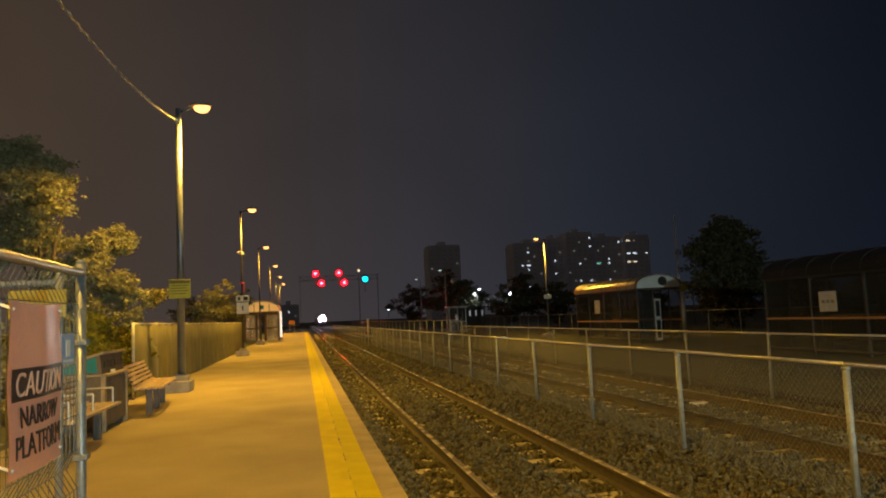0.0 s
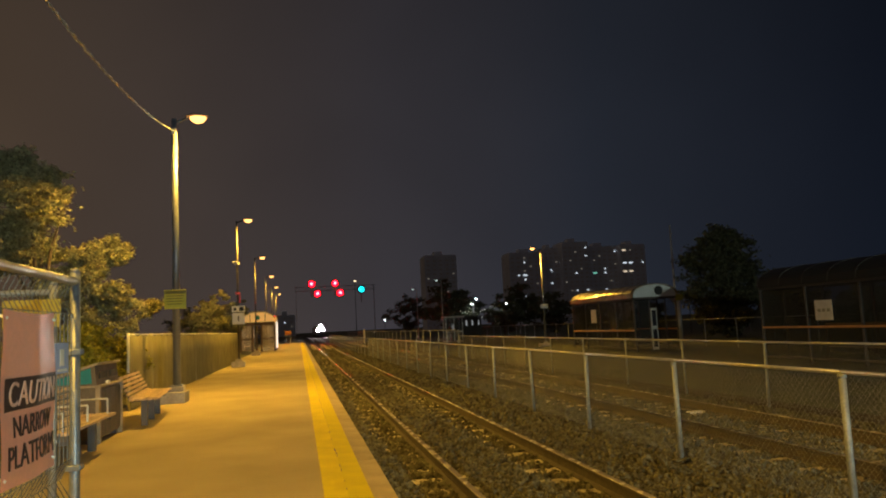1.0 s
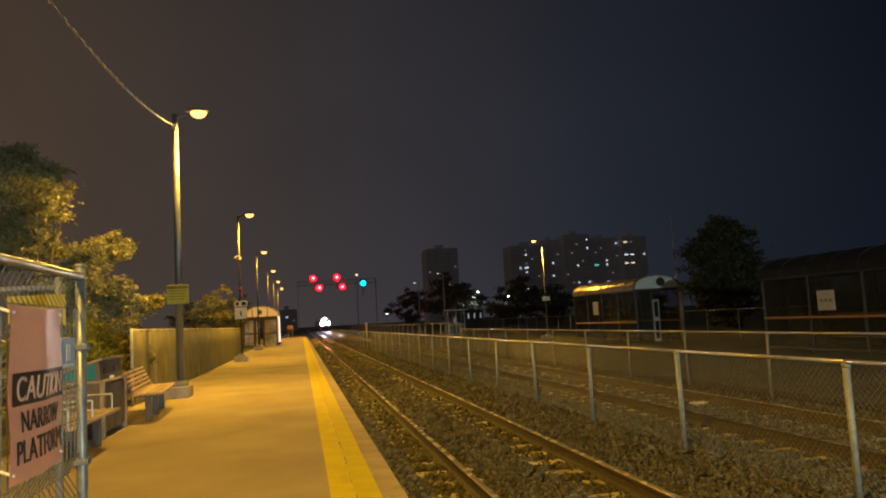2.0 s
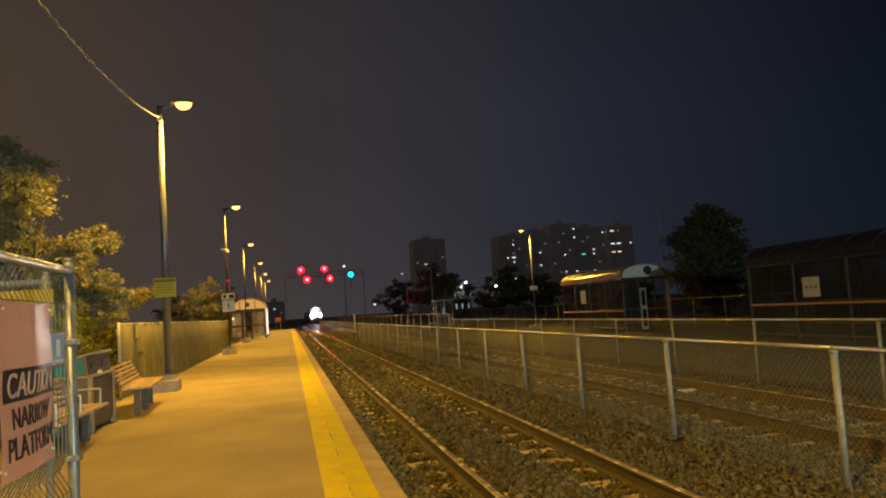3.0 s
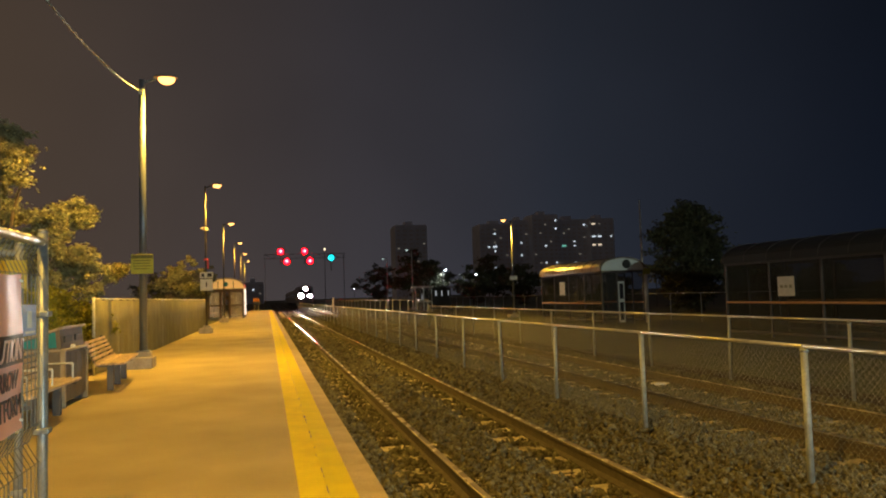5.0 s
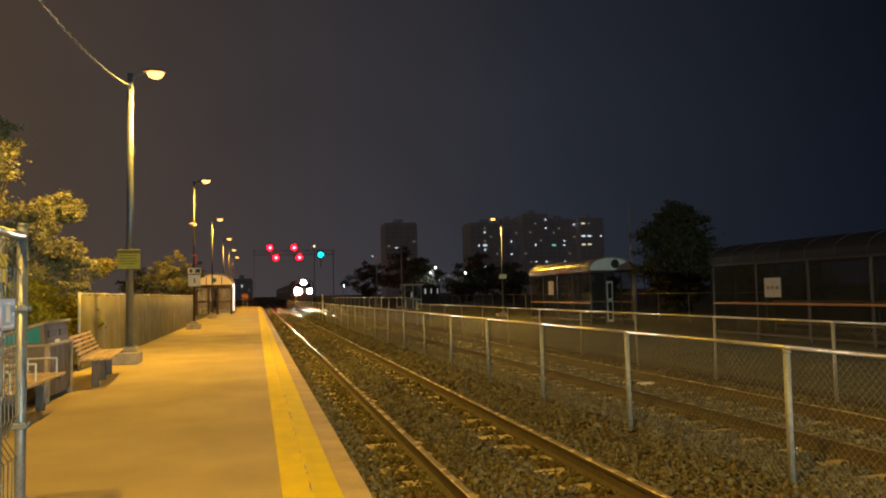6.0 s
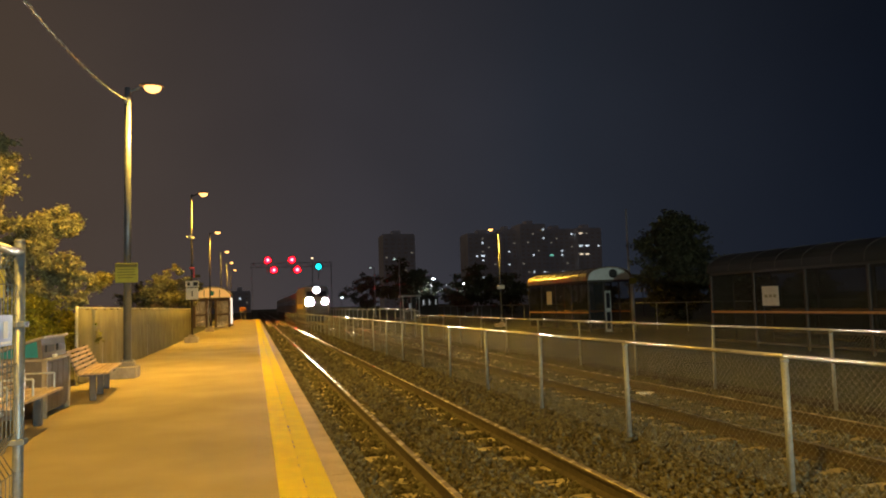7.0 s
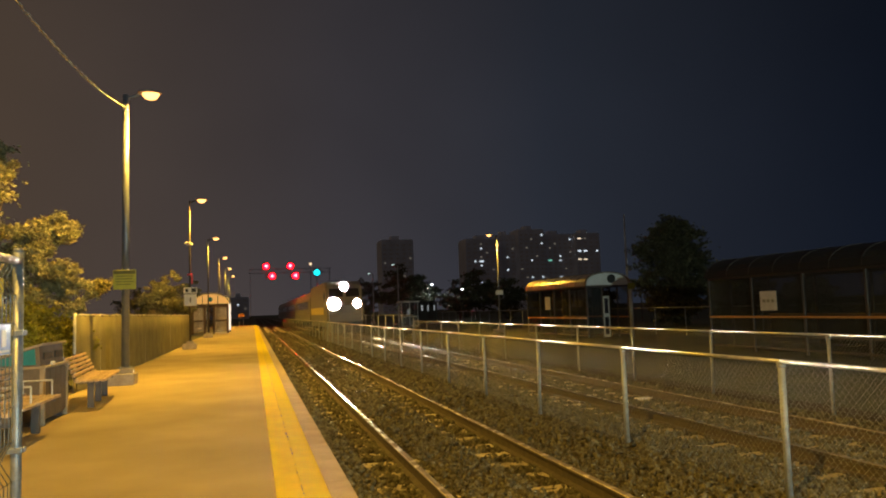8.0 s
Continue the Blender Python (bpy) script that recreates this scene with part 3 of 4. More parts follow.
def bins():
    ob = thing("recycling_bin", "grey-brown recycling bin station with sloped hood and teal end", "bin", (-2.82, 11.93, 0))
    h = 0.64
    part("body", cube(-0.70, -h, 0.06, -0.03, h, 0.78, 0.015), BINBROWN, ob)
    for i in range(4):
        a = -h + 0.02 + i * 0.306
        part("front_panel", cube(-0.03, a, 0.10, 0.0, a + 0.282, 0.75, 0.008), BINBROWN, ob)
    for yy in (-h, h):
        part("corner_post", cube(-0.05, yy - 0.03, 0.0, 0.015, yy + 0.03, 0.80, 0.006), BINTOP, ob)
    part("ledge", cube(-0.60, -h - 0.02, 0.78, 0.03, h + 0.02, 0.815, 0.008), BINTOP, ob)
    v = [(a, yy, z) for yy in (-h, h) for a, z in ((-0.70, 0.815), (-0.04, 0.815), (-0.07, 1.09), (-0.70, 0.90))]
    raw("hood", v, [(0, 1, 2, 3), (7, 6, 5, 4), (0, 4, 5, 1), (1, 5, 6, 2), (2, 6, 7, 3), (3, 7, 4, 0)], BINBROWN, ob)
    v = [(a, yy, z) for yy in (-h - 0.03, h + 0.03) for a, z in ((-0.72, 0.902), (-0.02, 1.105), (-0.02, 1.135), (-0.72, 0.93))]
    raw("lid", v, [(0, 1, 2, 3), (7, 6, 5, 4), (0, 4, 5, 1), (1, 5, 6, 2), (2, 6, 7, 3), (3, 7, 4, 0)], BINTOP, ob, "tan sloped lid with a front lip")
    v = [(a, yy, z) for yy in (-h - 0.014, -h - 0.003) for a, z in ((-0.67, 0.84), (-0.10, 0.84), (-0.12, 1.06), (-0.67, 0.89))]
    raw("end_panel", v, [(0, 1, 2, 3), (7, 6, 5, 4), (0, 4, 5, 1), (1, 5, 6, 2), (2, 6, 7, 3), (3, 7, 4, 0)], TEAL, ob, "teal plastic end panel")
    for yy in (-0.3, 0.3):
        part("slot", cube(-0.052, yy - 0.2, 0.90, -0.028, yy + 0.2, 1.0, 0.004), BLACKP, ob, "dark throw-in slot")
    for yy in (-h + 0.08, h - 0.08):
        part("foot", cube(-0.58, yy - 0.05, 0.0, -0.05, yy + 0.05, 0.06), BLUEMETAL, ob)
    part("litter", cube(-0.02, -0.25, 0.815, 0.02, -0.12, 0.86, 0.01), WHITEP, ob, "white scrap of paper")
    return ob


bins()

# ---- construction fence panels by the camera ----


def mesh_panel(label, length, height, at, turn):
    """A welded wire panel in a tube frame; it runs along its own x."""
    ob = new("construction_fence_panel")
    ob.matrix_basis = pose(*at, 0, 0, turn)
    tagged(ob, label, "fence panel", "construction fence panels")
    for x in (0.0, length):
        bm = rod((x, 0, 0.0), (x, 0, height + 0.02), 0.0215, n=14)
        tube(bm, (x, 0, height + 0.02), (x, 0, height + 0.035), 0.024, 0.016, n=14)
        part("frame_post", bm, PANEL, ob, smooth=True)
        part("foot_plate", cube(x - 0.12, -0.2, 0.0, x + 0.12, 0.2, 0.03, 0.008), CONCRETE, ob)
        for z in (0.45, 0.9, 1.38):
            part("clip", cube(x - 0.03, -0.03, z - 0.012, x + 0.03, 0.03, z + 0.012, 0.004), PANEL, ob)
    part("top_tube", rod((0, 0, height - 0.02), (length, 0, height - 0.02), 0.018, n=12), PANEL, ob, smooth=True)
    n = int(length / 0.05)
    prof = [(0, 0.12), (0, 0.78), (0.045, 0.86), (0.0, 0.94), (0, height - 0.16), (0.03, height - 0.09), (0, height - 0.03)]
    wire = part("upright_wire", chain(bmesh.new(), [(0, -d, z) for d, z in prof], 0.0022, 5), PANELWIRE, ob)
    wire.location.x = length / n
    for i in range(2, n):
        w = new("upright_wire", wire.data)
        w.parent = ob
        w.location.x = i * length / n
    for d, z in ((0, 0.12), (0, 0.32), (0, 0.55), (0, 0.78), (0.045, 0.86), (0, 0.94), (0, 1.08), (0, 1.22), (0, 1.42), (0, height - 0.16)):
        part("cross_wire", rod((0, -d - 0.004, z), (length, -d - 0.004, z), 0.0024, n=5), PANELWIRE, ob)
    return ob


mesh_panel("galvanised welded-wire construction fence panel carrying a banner", 2.5, 1.70, (-0.945, 3.40, 0), -90)
mesh_panel("galvanised welded-wire construction fence panel closing off the platform's back", 2.1, 1.72, (-3.42, 4.35, 0), 0)


def banner():
    ob = thing("caution_banner", "sagging orange vinyl banner with black caution lettering tied to fence wires", "banner", (-0.925, 0, 0))
    y0, y1, z0, z1 = 2.53, 3.03, 0.97, 1.535
    n, m = 24, 14

    def bulge(u, w):
        return 0.012 + 0.030 * math.exp(-((u - 0.48) / 0.26) ** 2) * (0.4 + 0.6 * w) + 0.004 * math.sin(9 * w + 3 * u)

    v, f = [], []
    for i in range(n + 1):
        for k in range(m + 1):
            u, w = i / n, k / m
            v.append((bulge(u, w), y0 + (y1 - y0) * u, z0 + (z1 - z0) * w - 0.012 * math.sin(math.pi * u) * (w > 0.9)))
    c = len(v)
    v += [(q[0] - 0.002, q[1], q[2]) for q in v]
    for i in range(n):
        for k in range(m):
            p = i * (m + 1) + k
            f.append((p, p + m + 1, p + m + 2, p + 1))
            f.append((c + p + 1, c + p + m + 2, c + p + m + 1, c + p))
    raw("vinyl_sheet", v, f, BANNER, ob, smooth=True)

    def bend(o):
        for q in o.data.vertices:
            u, w = (q.co.y - y0) / (y1 - y0), (q.co.z - z0) / (z1 - z0)
            q.co.x += bulge(u, w)
        return o

    bm = bmesh.new()
    bmesh.ops.create_grid(bm, x_segments=24, y_segments=3, size=0.5, matrix=Matrix(((0, 0, 1, 0.003), (0.47, 0, 0, 2.785), (0, 0.105, 0, 1.262), (0, 0, 0, 1))))
    bend(part("black_band", bm, BANDARK, ob))

    def line(text, z, size, width, m_):
        q = Matrix(((0, 0, 1, 0.0065), (1, 0, 0, 2.785), (0, 1, 0, z), (0, 0, 0, 1)))
        o = lettering("lettering", text, size, q, m_, ob)
        ys = [q2.co.y for q2 in o.data.vertices]
        k = width / (max(ys) - min(ys))
        for q2 in o.data.vertices:
            q2.co.y = 2.785 + (q2.co.y - (max(ys) + min(ys)) / 2) * k
        bend(o)

    line("CAUTION", 1.224, 0.112, 0.41, BANLIGHT)
    line("NARROW", 1.125, 0.095, 0.355, BANDARK)
    line("PLATFORM", 1.028, 0.105, 0.44, BANDARK)
    for yy in (y0 + 0.02, y1 - 0.02):
        for zz in (z0 + 0.03, z1 - 0.03):
            part("cable_tie", rod((0.02, yy, zz), (-0.03, yy, zz + 0.02), 0.005, n=6), WHITEP, ob)
    return ob


banner()
bs = thing("access_sign", "small pale blue notice tied to fence wires", "sign", (-0.94, 3.17, 1.36))
part("board", cube(0.006, -0.085, -0.06, 0.012, 0.085, 0.06, 0.002), BLUESIGN, bs)
for k, (a, b, c, d) in enumerate(((-0.03, 0.02, -0.03, 0.035), (-0.06, 0.06, -0.052, -0.042))):
    part("print_bar", cube(0.0125, a, c, 0.014, b, d), WHITEP, bs)
ys_ = thing("work_sign", "yellow-green notice board on construction fence panel", "sign", (-1.41, 4.31, 1.585))
part("board", cube(-0.145, -0.02, -0.075, 0.145, -0.008, 0.075, 0.003), OLIVE, ys_)

# ---- shelters ----


def vault(x0, x1, eave, top, n=14):
    """Points of a flattened arch from x0 to x1."""
    c, h = (x0 + x1) / 2, (x1 - x0) / 2
    return [(c - h * math.cos(math.pi * i / n), eave + (top - eave) * math.sin(math.pi * i / n) ** 0.75) for i in range(n + 1)]


def vault_shelter(label, x0, x1, y0, y1, base, eave, top, bays, lit_gable, rail_z):
    ob = thing("bus_shelter", label, "shelter", ((x0 + x1) / 2, (y0 + y1) / 2, base), "far shelters")
    w, l = (x1 - x0) / 2, (y1 - y0) / 2
    e, t = eave - base, top - base
    part("roof", arc_strip(bmesh.new(), vault(-w - 0.12, w + 0.12, e, t), -l - 0.1, l + 0.1, 0.04), SHROOF_LIT if lit_gable is GABLE else SHROOF_UNLIT, ob, "curved ribbed roof", smooth=False)
    for i in range(bays * 2 + 1):
        y = -l + 2 * l * i / (bays * 2)
        part("roof_rib", arc_strip(bmesh.new(), [(a, b + 0.022) for a, b in vault(-w - 0.13, w + 0.13, e, t)], y - 0.025, y + 0.025, 0.03), SHFRAME, ob)
    for sx in (-w, w):
        part("eave_beam", cube(sx - 0.05, -l, e - 0.12, sx + 0.05, l, e - 0.005, 0.01), SHFRAME, ob)
        part("sill_beam", cube(sx - 0.04, -l, 0.12, sx + 0.04, l, 0.2, 0.01), SHFRAME, ob)
        part("hand_rail", cube(sx - 0.055, -l, rail_z - base - 0.04, sx + 0.055, l, rail_z - base + 0.04, 0.01), BENCHRAIL, ob, "orange-brown rail")
        for i in range(bays + 1):
            y = -l + 2 * l * i / bays
            part("post", cube(sx - 0.045, y - 0.045, 0, sx + 0.045, y + 0.045, e - 0.12, 0.008), SHFRAME, ob)
            if i < bays:
                y2 = -l + 2 * l * (i + 1) / bays
                p = part("pane", cube(sx - 0.006, y + 0.05, 0.2, sx + 0.006, y2 - 0.05, e - 0.13), SHGLASS, ob)
    for sy in (-l, l):
        pts = vault(-w, w, e - 0.01, t - 0.05)
        bm = bmesh.new()
        lo = [bm.verts.new((a, sy - 0.02, b)) for a, b in pts]
        hi = [bm.verts.new((a, sy + 0.02, b)) for a, b in pts]
        bm.faces.new(lo)
        bm.faces.new(hi[::-1])
        for i in range(len(pts)):
            j = (i + 1) % len(pts)
            bm.faces.new((lo[j], lo[i], hi[i], hi[j]))
        g = part("gable_panel", bm, lit_gable if sy < 0 else SHFRAME, ob, "arched end panel")
        part("end_beam", cube(-w, sy - 0.05, e - 0.14, w, sy + 0.05, e - 0.02, 0.01), SHFRAME, ob)
        for sx in (-w * 0.28, w * 0.45):
            part("end_post", cube(sx - 0.035, sy - 0.035, 0, sx + 0.035, sy + 0.035, e - 0.14, 0.006), SHFRAME, ob)
        part("end_pane", cube(-w + 0.05, sy - 0.005, 0.2, -w * 0.28 - 0.04, sy + 0.005, e - 0.15), SHGLASS, ob)
    part("bench_seat", cube(w - 0.5, -l + 0.6, 0.42, w - 0.12, l - 0.6, 0.47, 0.01), WOOD, ob)
    return ob


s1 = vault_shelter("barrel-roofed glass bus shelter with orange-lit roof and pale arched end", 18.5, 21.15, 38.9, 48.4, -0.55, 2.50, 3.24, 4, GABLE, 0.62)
bm = rod((0.25, -4.80, 3.40), (0.25, -4.77, 3.40), 0.26, n=20)
part("round_emblem", bm, BLACKP, s1, "dark round emblem")
dr = part("door", cube(-0.36, -4.84, 0.05, 0.02, -4.80, 2.40, 0.01), mat("door_frame_white", (0.42, 0.44, 0.44), 0.5), s1, "narrow pale door frame with two panes")
part("door_pane", cube(-0.29, -4.852, 1.40, -0.05, -4.842, 2.28), TRAINGLASS, dr)
part("door_pane", cube(-0.29, -4.852, 0.2, -0.05, -4.842, 1.2), TRAINGLASS, dr)
pst = thing("poster", "small white notice on shelter glass", "poster", (18.43, 44.6, 1.55))
part("sheet", cube(-0.01, -0.42, -0.42, 0.0, 0.42, 0.42, 0.002), WHITEP, pst)
s2 = vault_shelter("barrel-roofed glass bus shelter with unlit-toned roof and orange-brown rail", 18.5, 21.4, 8.0, 27.1, -0.6, 2.35, 3.13, 7, SHFRAME, 0.72)
pst = thing("poster", "white timetable notice with faint lines on shelter glass", "poster", (18.43, 23.4, 1.32))
part("sheet", cube(-0.01, -0.45, -0.36, 0.0, 0.45, 0.36, 0.002), WHITEP, pst)
for k in range(3):
    part("print_bar", cube(-0.014, -0.33 + 0.24 * k, -0.06, -0.0105, -0.17 + 0.24 * k, 0.05), mat("faint_print", (0.36, 0.35, 0.26), 0.6), pst)
sp = thing("sign_post", "grey post with a small plate beside the shelter's end", "post", (20.9, 38.2, -0.55))
part("post", rod((0, 0, 0), (0, 0, 3.15), 0.11, n=12), GALV, sp, smooth=True)
part("plate", cube(-0.22, -0.13, 2.75, 0.22, -0.11, 3.1, 0.005), LIME, sp)
tall = thing("utility_pole", "tall thin dark utility pole behind the shelter", "pole", (30.95, 57.0, -0.6))
part("shaft", rod((0, 0, 0), (0, 0, 9.6), 0.11, 0.06, 10), GALV, tall, smooth=True)
rs = thing("platform_sign", "small pale sign on the far lamp post", "sign", (18.17, 53.50, 2.53))
part("board", cube(-0.3, -0.02, -0.16, 0.3, 0.0, 0.16, 0.005), WHITEP, rs)


def kiosk():
    ob = thing("ticket_kiosk", "small pale glazed kiosk with lit panels on the far platform", "kiosk", (17.9, 87.0, -0.55))
    part("frame", cube(-1.05, -0.9, 0, 1.05, 0.9, 0.12, 0.01), CONCRETE, ob)
    for sx in (-1.0, 0.0, 1.0):
        for sy in (-0.85, 0.85):
            part("post", cube(sx - 0.05, sy - 0.05, 0.12, sx + 0.05, sy + 0.05, 2.9, 0.01), GALV, ob)
    part("roof", cube(-1.2, -1.05, 2.9, 1.2, 1.05, 3.05, 0.02), WHITEP, ob)
    for a, b in ((-0.94, -0.06), (0.06, 0.94)):
        part("lower_panel", cube(a, -0.86, 0.2, b, -0.84, 1.15), FROST, ob)
        part("upper_pane", cube(a, -0.86, 1.27, b, -0.84, 2.85), SHGLASS, ob)
        part("back_pane", cube(a, 0.84, 1.27, b, 0.86, 2.85), FROST, ob)
    part("cross_rail", cube(-1.0, -0.89, 1.16, 1.0, -0.83, 1.26), GALV, ob)
    screen = part("ticket_machine", cube(-0.35, -0.3, 0.12, 0.35, 0.2, 2.2, 0.02), SHFRAME, ob, "dark ticket machine behind glass")
    part("screen", cube(-0.16, -0.32, 1.35, 0.12, -0.301, 2.05), KIOSKLIT, screen, "lit machine screen")
    return ob


kiosk()


def map_booth():
    ob = thing("map_booth", "dark open booth with narrow lit map panels on the far platform", "booth", (21.0, 90.0, -0.55))
    for sx in (-1.15, 1.15):
        part("post", cube(sx - 0.05, -0.05, 0, sx + 0.05, 0.05, 2.9, 0.01), DARKPOLE, ob)
    part("roof", cube(-1.3, -0.6, 2.9, 1.3, 0.6, 3.0, 0.02), DARKPOLE, ob)
    part("back_board", cube(-1.1, 0.0, 0.3, 1.1, 0.05, 2.85, 0.01), DARKPOLE, ob)
    for sx, w in ((-0.72, 0.08), (0.05, 0.06), (0.86, 0.05)):
        part("map_panel", cube(sx - w, -0.06, 1.85, sx + w, -0.01, 2.5, 0.006), KIOSKLIT, ob, "narrow lit panel")
    return ob


map_booth()


def platform_shelter():
    ob = thing("platform_shelter", "platform shelter with yellow-lit arched gable and glazed panels", "shelter", (-3.6, 66.0, 0))
    part("roof", arc_strip(bmesh.new(), vault(-1.5, 1.5, 2.50, 3.45), -1.7, 4.3, 0.05), SHROOF_LIT, ob, "arched roof")
    for sy in (-1.6, 4.2):
        pts = vault(-1.4, 1.4, 2.50, 3.38)
        bm = bmesh.new()
        lo = [bm.verts.new((a, sy - 0.02, b)) for a, b in pts]
        hi = [bm.verts.new((a, sy + 0.02, b)) for a, b in pts]
        bm.faces.new(lo), bm.faces.new(hi[::-1])
        for i in range(len(pts)):
            j = (i + 1) % len(pts)
            bm.faces.new((lo[j], lo[i], hi[i], hi[j]))
        part("gable_panel", bm, NEARGABLE, ob, "yellow arched panel, its lit look put in as glow")
        part("gable_rim", arc_strip(bmesh.new(), vault(-1.47, 1.47, 2.50, 3.43), sy - 0.06, sy - 0.024, 0.09), BROWNFRAME, ob)
        for sx in (-0.62, 0.62):
            part("mullion", cube(sx - 0.03, sy - 0.05, 2.5, sx + 0.03, sy - 0.024, 3.16), BROWNFRAME, ob)
        if sy < 0:
            part("emblem", rod((0, sy - 0.04, 2.86), (0, sy - 0.022, 2.86), 0.2, n=20), TEAL, ob, "green round emblem")
        part("end_beam", cube(-1.45, sy - 0.07, 2.28, 1.45, sy + 0.07, 2.49, 0.01), BROWNFRAME, ob)
        for sx in (-1.4, -0.45, 0.30, 1.4):
            part("post", cube(sx - 0.09, sy - 0.06, 0, sx + 0.09, sy + 0.06, 2.28, 0.01), BROWNFRAME, ob)
        for sx0, sx1 in ((-1.34, -0.51), (0.36, 1.34)):
            for z0, z1 in ((0.12, 1.0), (1.15, 2.2)):
                part("pane", cube(sx0, sy - 0.008, z0, sx1, sy + 0.008, z1), FROST, ob)
            part("cross_bar", cube(sx0, sy - 0.04, 1.02, sx1, sy + 0.04, 1.13), BROWNFRAME, ob)
    for sx in (-1.4, 1.4):
        for y0, y1 in ((-1.5, 0.4), (0.5, 2.4), (2.5, 4.1)):
            part("pane", cube(sx - 0.008, y0, 0.12, sx + 0.008, y1, 2.3), FROST, ob)
    part("poster_box", cube(1.47, -1.55, 0.25, 1.60, 0.2, 2.45, 0.02), ADPANEL, ob, "glowing pale poster box")
    part("inside_lamp", cube(-0.06, 0.0, 2.36, 0.06, 3.0, 2.42), glow("shelter_tube", (1.0, 0.72, 0.38), 45), ob, "glowing ceiling tube")
    part("back_seat", cube(-1.3, 0.0, 0.42, -0.95, 3.8, 0.47, 0.01), WOOD, ob)
    return ob


platform_shelter()
ob_ = thing("end_board", "orange warning board at the platform's far end", "sign", (-1.85, 107.5, 0))
part("board", cube(-0.42, -0.03, 1.25, 0.42, 0.0, 1.75, 0.01), ORANGE, ob_)
for sx in (-0.3, 0.3):
    part("leg", rod((sx, 0.02, 0), (sx, 0.02, 1.3), 0.03, n=8), GALV, ob_)
wp = thing("marker_post", "short white marker post by the far track", "post", (8.6, 103.0, -0.6))
part("post", rod((0, 0, 0), (0, 0, 2.1), 0.12, n=10), WHITEP, wp)

lt = thing("litter", "flattened white scrap of litter on the far track", "litter", (7.45, 13.3, -0.49))
part("scrap", cube(-0.16, -0.09, 0.0, 0.16, 0.09, 0.03, 0.01), WHITEP, lt)

# ---- signals over the tracks ----


def signal_bridge():
    ob = thing("signal_bridge", "dark steel signal bridge spanning both tracks", "signal bridge", (0, 110.6, -0.5))
    for x in (-0.6, 10.9):
        for dy in (-0.35, 0.35):
            part("leg", rod((x, dy, 0), (x, dy, 8.6), 0.022, n=8), BRIDGE, ob)
        for k in range(7):
            part("leg_brace", rod((x, -0.35, 0.4 + k * 1.1), (x, 0.35, 1.5 + k * 1.1), 0.006, n=6), BRIDGE, ob)
    for dy in (-0.35, 0.35):
        for z in (8.0, 8.6):
            part("chord", rod((-0.8, dy, z), (11.1, dy, z), 0.015, n=8), BRIDGE, ob)
        for k in range(12):
            part("truss_brace", rod((-0.6 + k * 0.96, dy, 8.0 if k % 2 else 8.6), (0.36 + k * 0.96, dy, 8.6 if k % 2 else 8.0), 0.009, n=6), BRIDGE, ob)
    return ob


signal_bridge()


def signal_head(label, at, lamps, glare_core):
    """lamps: (dx, dz, lens material) of each light on the head."""
    ob = thing("railway_signal", label, "railway signal", at, "track signals")
    zs = [z for _, z, _ in lamps]
    part("mast", rod((0, 0.30, -1.9), (0, 0.30, max(zs) + 0.5), 0.06, n=8), DARKPOLE, ob)
    for dx, dz, lens in lamps:
        board = part("target_board", rod((dx, 0.06, dz), (dx, 0.10, dz), 0.60, n=28), TARGET, ob, "round black target board")
        part("bracket", cube(min(0, dx) - 0.04, 0.10, dz - 0.05, max(0, dx) + 0.04, 0.32, dz + 0.05), DARKPOLE, ob)
        # Lens is oversized so that its shape takes in the glare round it.
        bm = bmesh.new()
        bmesh.ops.create_uvsphere(bm, u_segments=20, v_segments=12, radius=1, matrix=pose(dx, 0.05, dz) @ Matrix.Diagonal((0.40, 0.34, 0.40, 1)))
        part("lens", bm, lens, board, "glowing signal lens", smooth=True)
        if glare_core:
            bm = bmesh.new()
            bmesh.ops.create_uvsphere(bm, u_segments=14, v_segments=8, radius=1, matrix=pose(dx, -0.25, dz) @ Matrix.Diagonal((0.18, 0.08, 0.18, 1)))
            part("glare_core", bm, glare_core, board, "white glare spot added at the signal's centre", smooth=True)
        bm = bmesh.new()
        n = 14
        for i in range(n):
            a0, a1 = math.pi * i / n, math.pi * (i + 1) / n
            q = [(dx + r * math.cos(a), yy, dz + r * math.sin(a)) for a, r, yy in ((a0, 0.46, 0.06), (a1, 0.46, 0.06), (a1, 0.46, -0.10), (a0, 0.46, -0.10))]
            bm.faces.new([bm.verts.new(c) for c in q])
        bmesh.ops.remove_doubles(bm, verts=bm.verts, dist=0.001)
        bmesh.ops.solidify(bm, geom=bm.faces[:], thickness=0.015)
        part("hood", bm, DARKPOLE, board)
    return ob


signal_head("two-lamp railway signal showing red over the platform track", (1.68, 110.0, 8.50), [(0, 0, REDLENS), (0.85, -1.46, REDLENS)], REDCORE)
signal_head("two-lamp railway signal showing red over the second track", (5.13, 110.0, 8.50), [(0, 0, REDLENS), (0.75, -1.46, REDLENS)], REDCORE)
signal_head("railway signal showing green on the bridge's end", (9.0, 110.0, 7.45), [(0, 0, GREENLENS)], None)
sl = thing("street_lamp", "tiny far street lamp with a warm head", "street lamp", (22.0, 300.0, -0.6))
part("pole", rod((0, 0, 0), (0, 0, 22.0), 0.16, 0.1, 8), DARKPOLE, sl)
bm = bmesh.new()
bmesh.ops.create_uvsphere(bm, u_segments=12, v_segments=8, radius=0.42, matrix=pose(0, 0, 21.9))
part("lens", bm, glow("far_warm_lens", (1.0, 0.72, 0.42), 2.0), sl)

# ---- train ----


